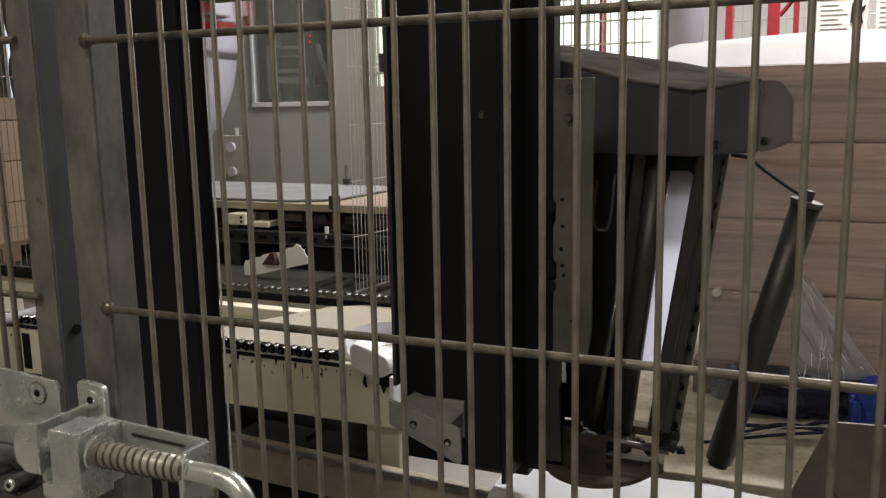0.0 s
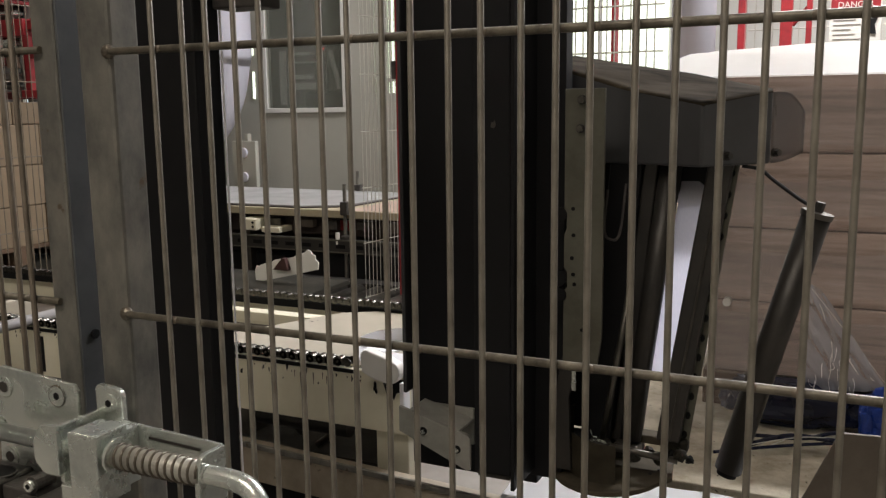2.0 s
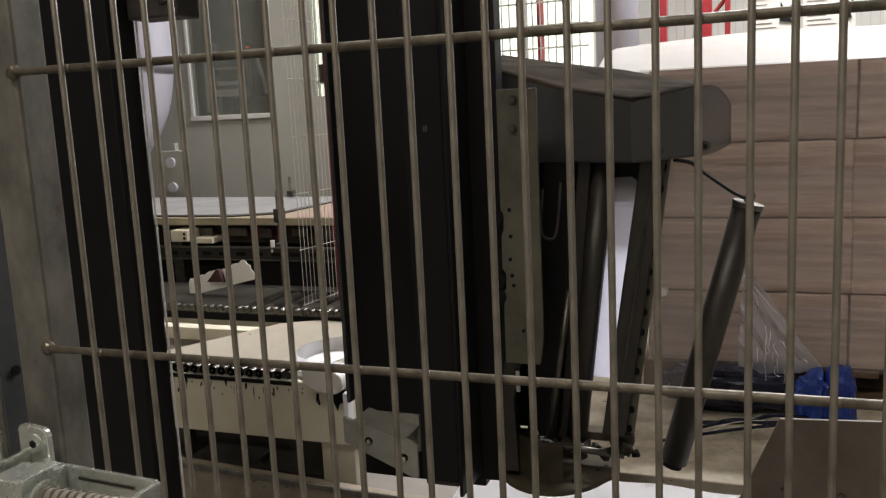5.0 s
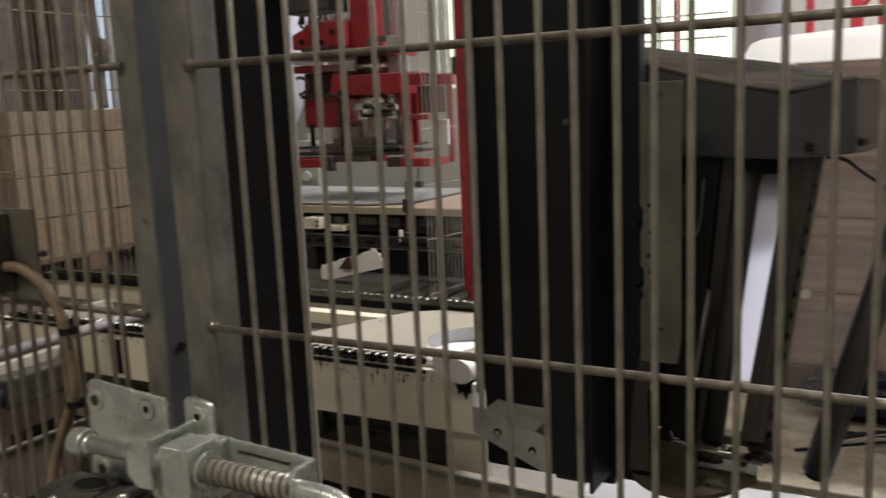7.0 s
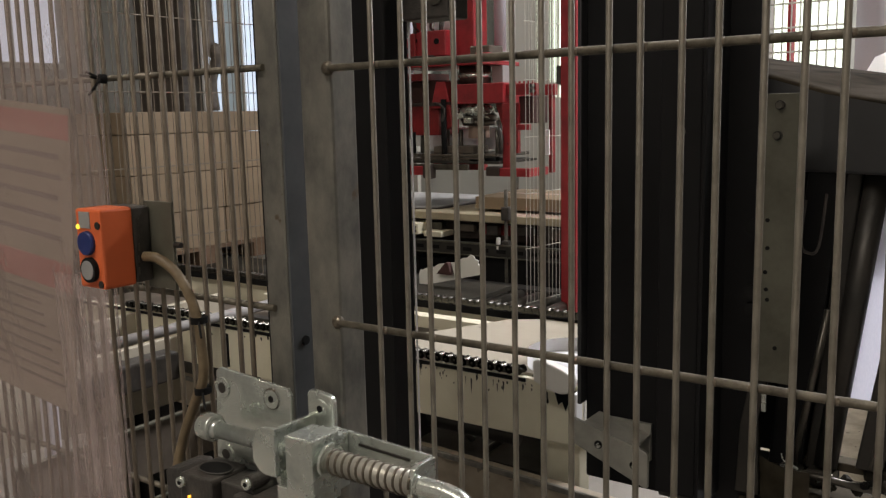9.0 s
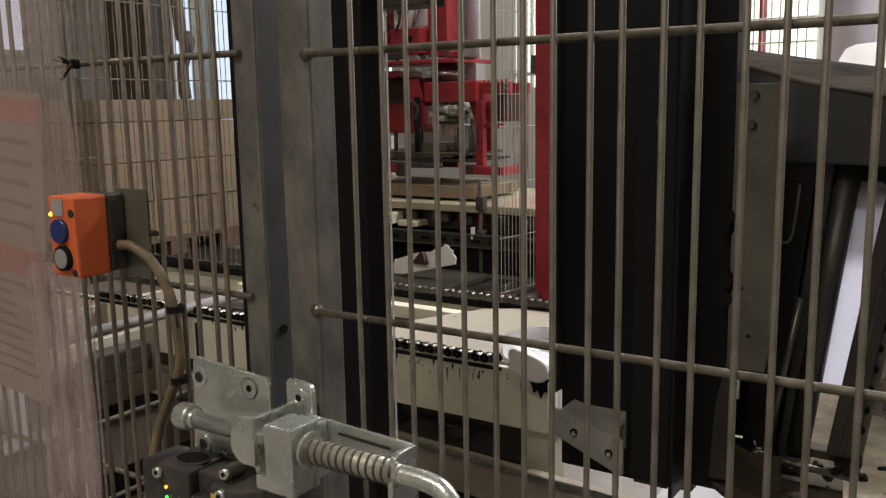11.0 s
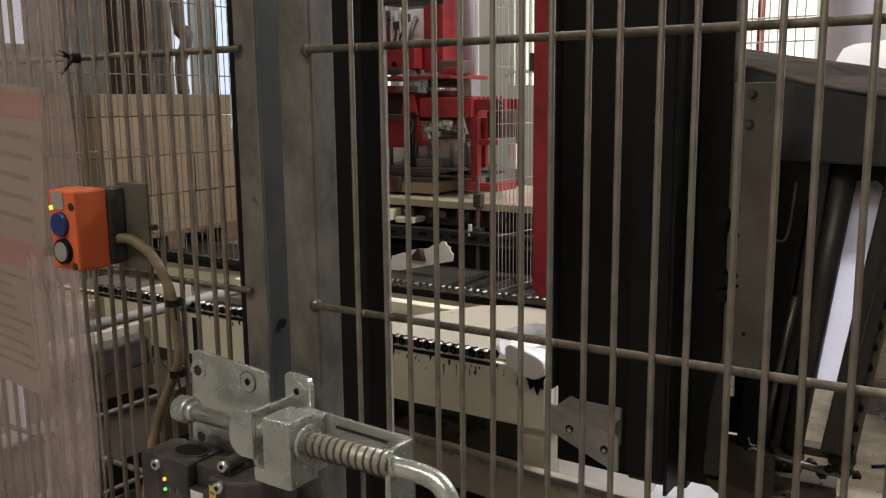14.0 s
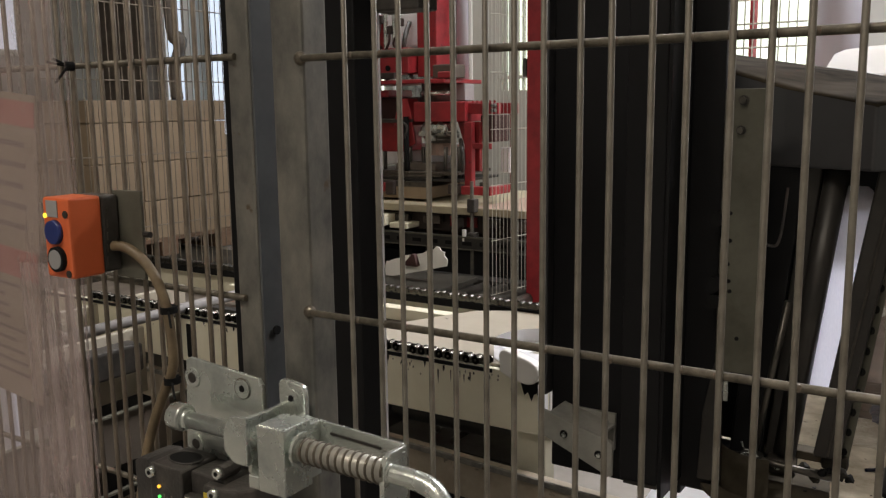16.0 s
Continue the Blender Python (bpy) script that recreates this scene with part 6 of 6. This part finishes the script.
    part("valve_arm", bm_box(-0.86, -0.8, -0.03, -0.001, 0.801, 0.99, 0.003), DARKRED, g)
    return g


robot = gripper()
gantry = thing("gantry_beam", "red overhead gantry beam carrying the gripper mast", "gantry", kind="structure")
part("beam", bm_box(-9.5, 4.6, 3.77, 3.92, 3.6, 3.85, 0.006), RED, gantry)
for cx in (-9.5, 4.45):
    part("column", bm_box(cx, cx + 0.15, 3.77, 3.92, 0, 3.599, 0.006), RED, gantry)


def motions():
    """The gripper leaves, comes back, lowers and settles."""
    rows = [(0.0, -2.63, 1.82, 0), (0.12, -3.1, 1.74, 0), (0.5, -4.1, 1.5, 0), (1.0, -4.12, 1.48, 0), (1.6, -4.15, 1.5, 0), (2.6, -4.1, 1.52, 0), (4.4, -4.1, 1.6, 0), (5.2, -2.6, 1.6, 14), (5.8, -1.95, 1.51, 12), (6.0, -1.93, 1.495, 9),
            (6.2, -1.9, 1.474, 6), (6.4, -1.83, 1.39, 3), (6.6, -1.78, 1.24, 0), (6.8, -1.775, 1.13, 0), (7.0, -1.77, 1.09, 0), (7.4, -1.77, 1.078, 0), (9.0, -1.776, 1.082, 0),
            (10.2, -1.78, 1.075, 0), (11.3, -1.79, 1.0, 0), (11.6, -1.80, 0.955, 0), (12.0, -1.805, 0.93, 0), (16.0, -1.805, 0.94, 0)]
    for k, carton in enumerate(layer):
        slide = [(0.0, -1.5), (8.2, -1.5), (8.45, -1.6), (8.8, -2.03), (9.0, -2.18), (9.2, -2.33), (9.9, -2.74), (11.0, -3.02), (11.3, -3.1), (11.7, -3.27), (16.0, -3.27)]
        walk(carton, [(t, pose(x, 0, -0.018)) for t, x in slide])
    slide = [(0.0, 0.0), (8.1, 0.0), (8.4, -0.06), (8.7, -0.25), (9.2, -0.6), (10.0, -1.15), (10.4, -1.25), (16.0, -1.25)]
    walk(pad, [(t, pose(x, 0, -0.018)) for t, x in slide])
    walk(robot, [(t, pose(x, 3.6, z, 0, 0, a)) for t, x, z, a in rows])


motions()
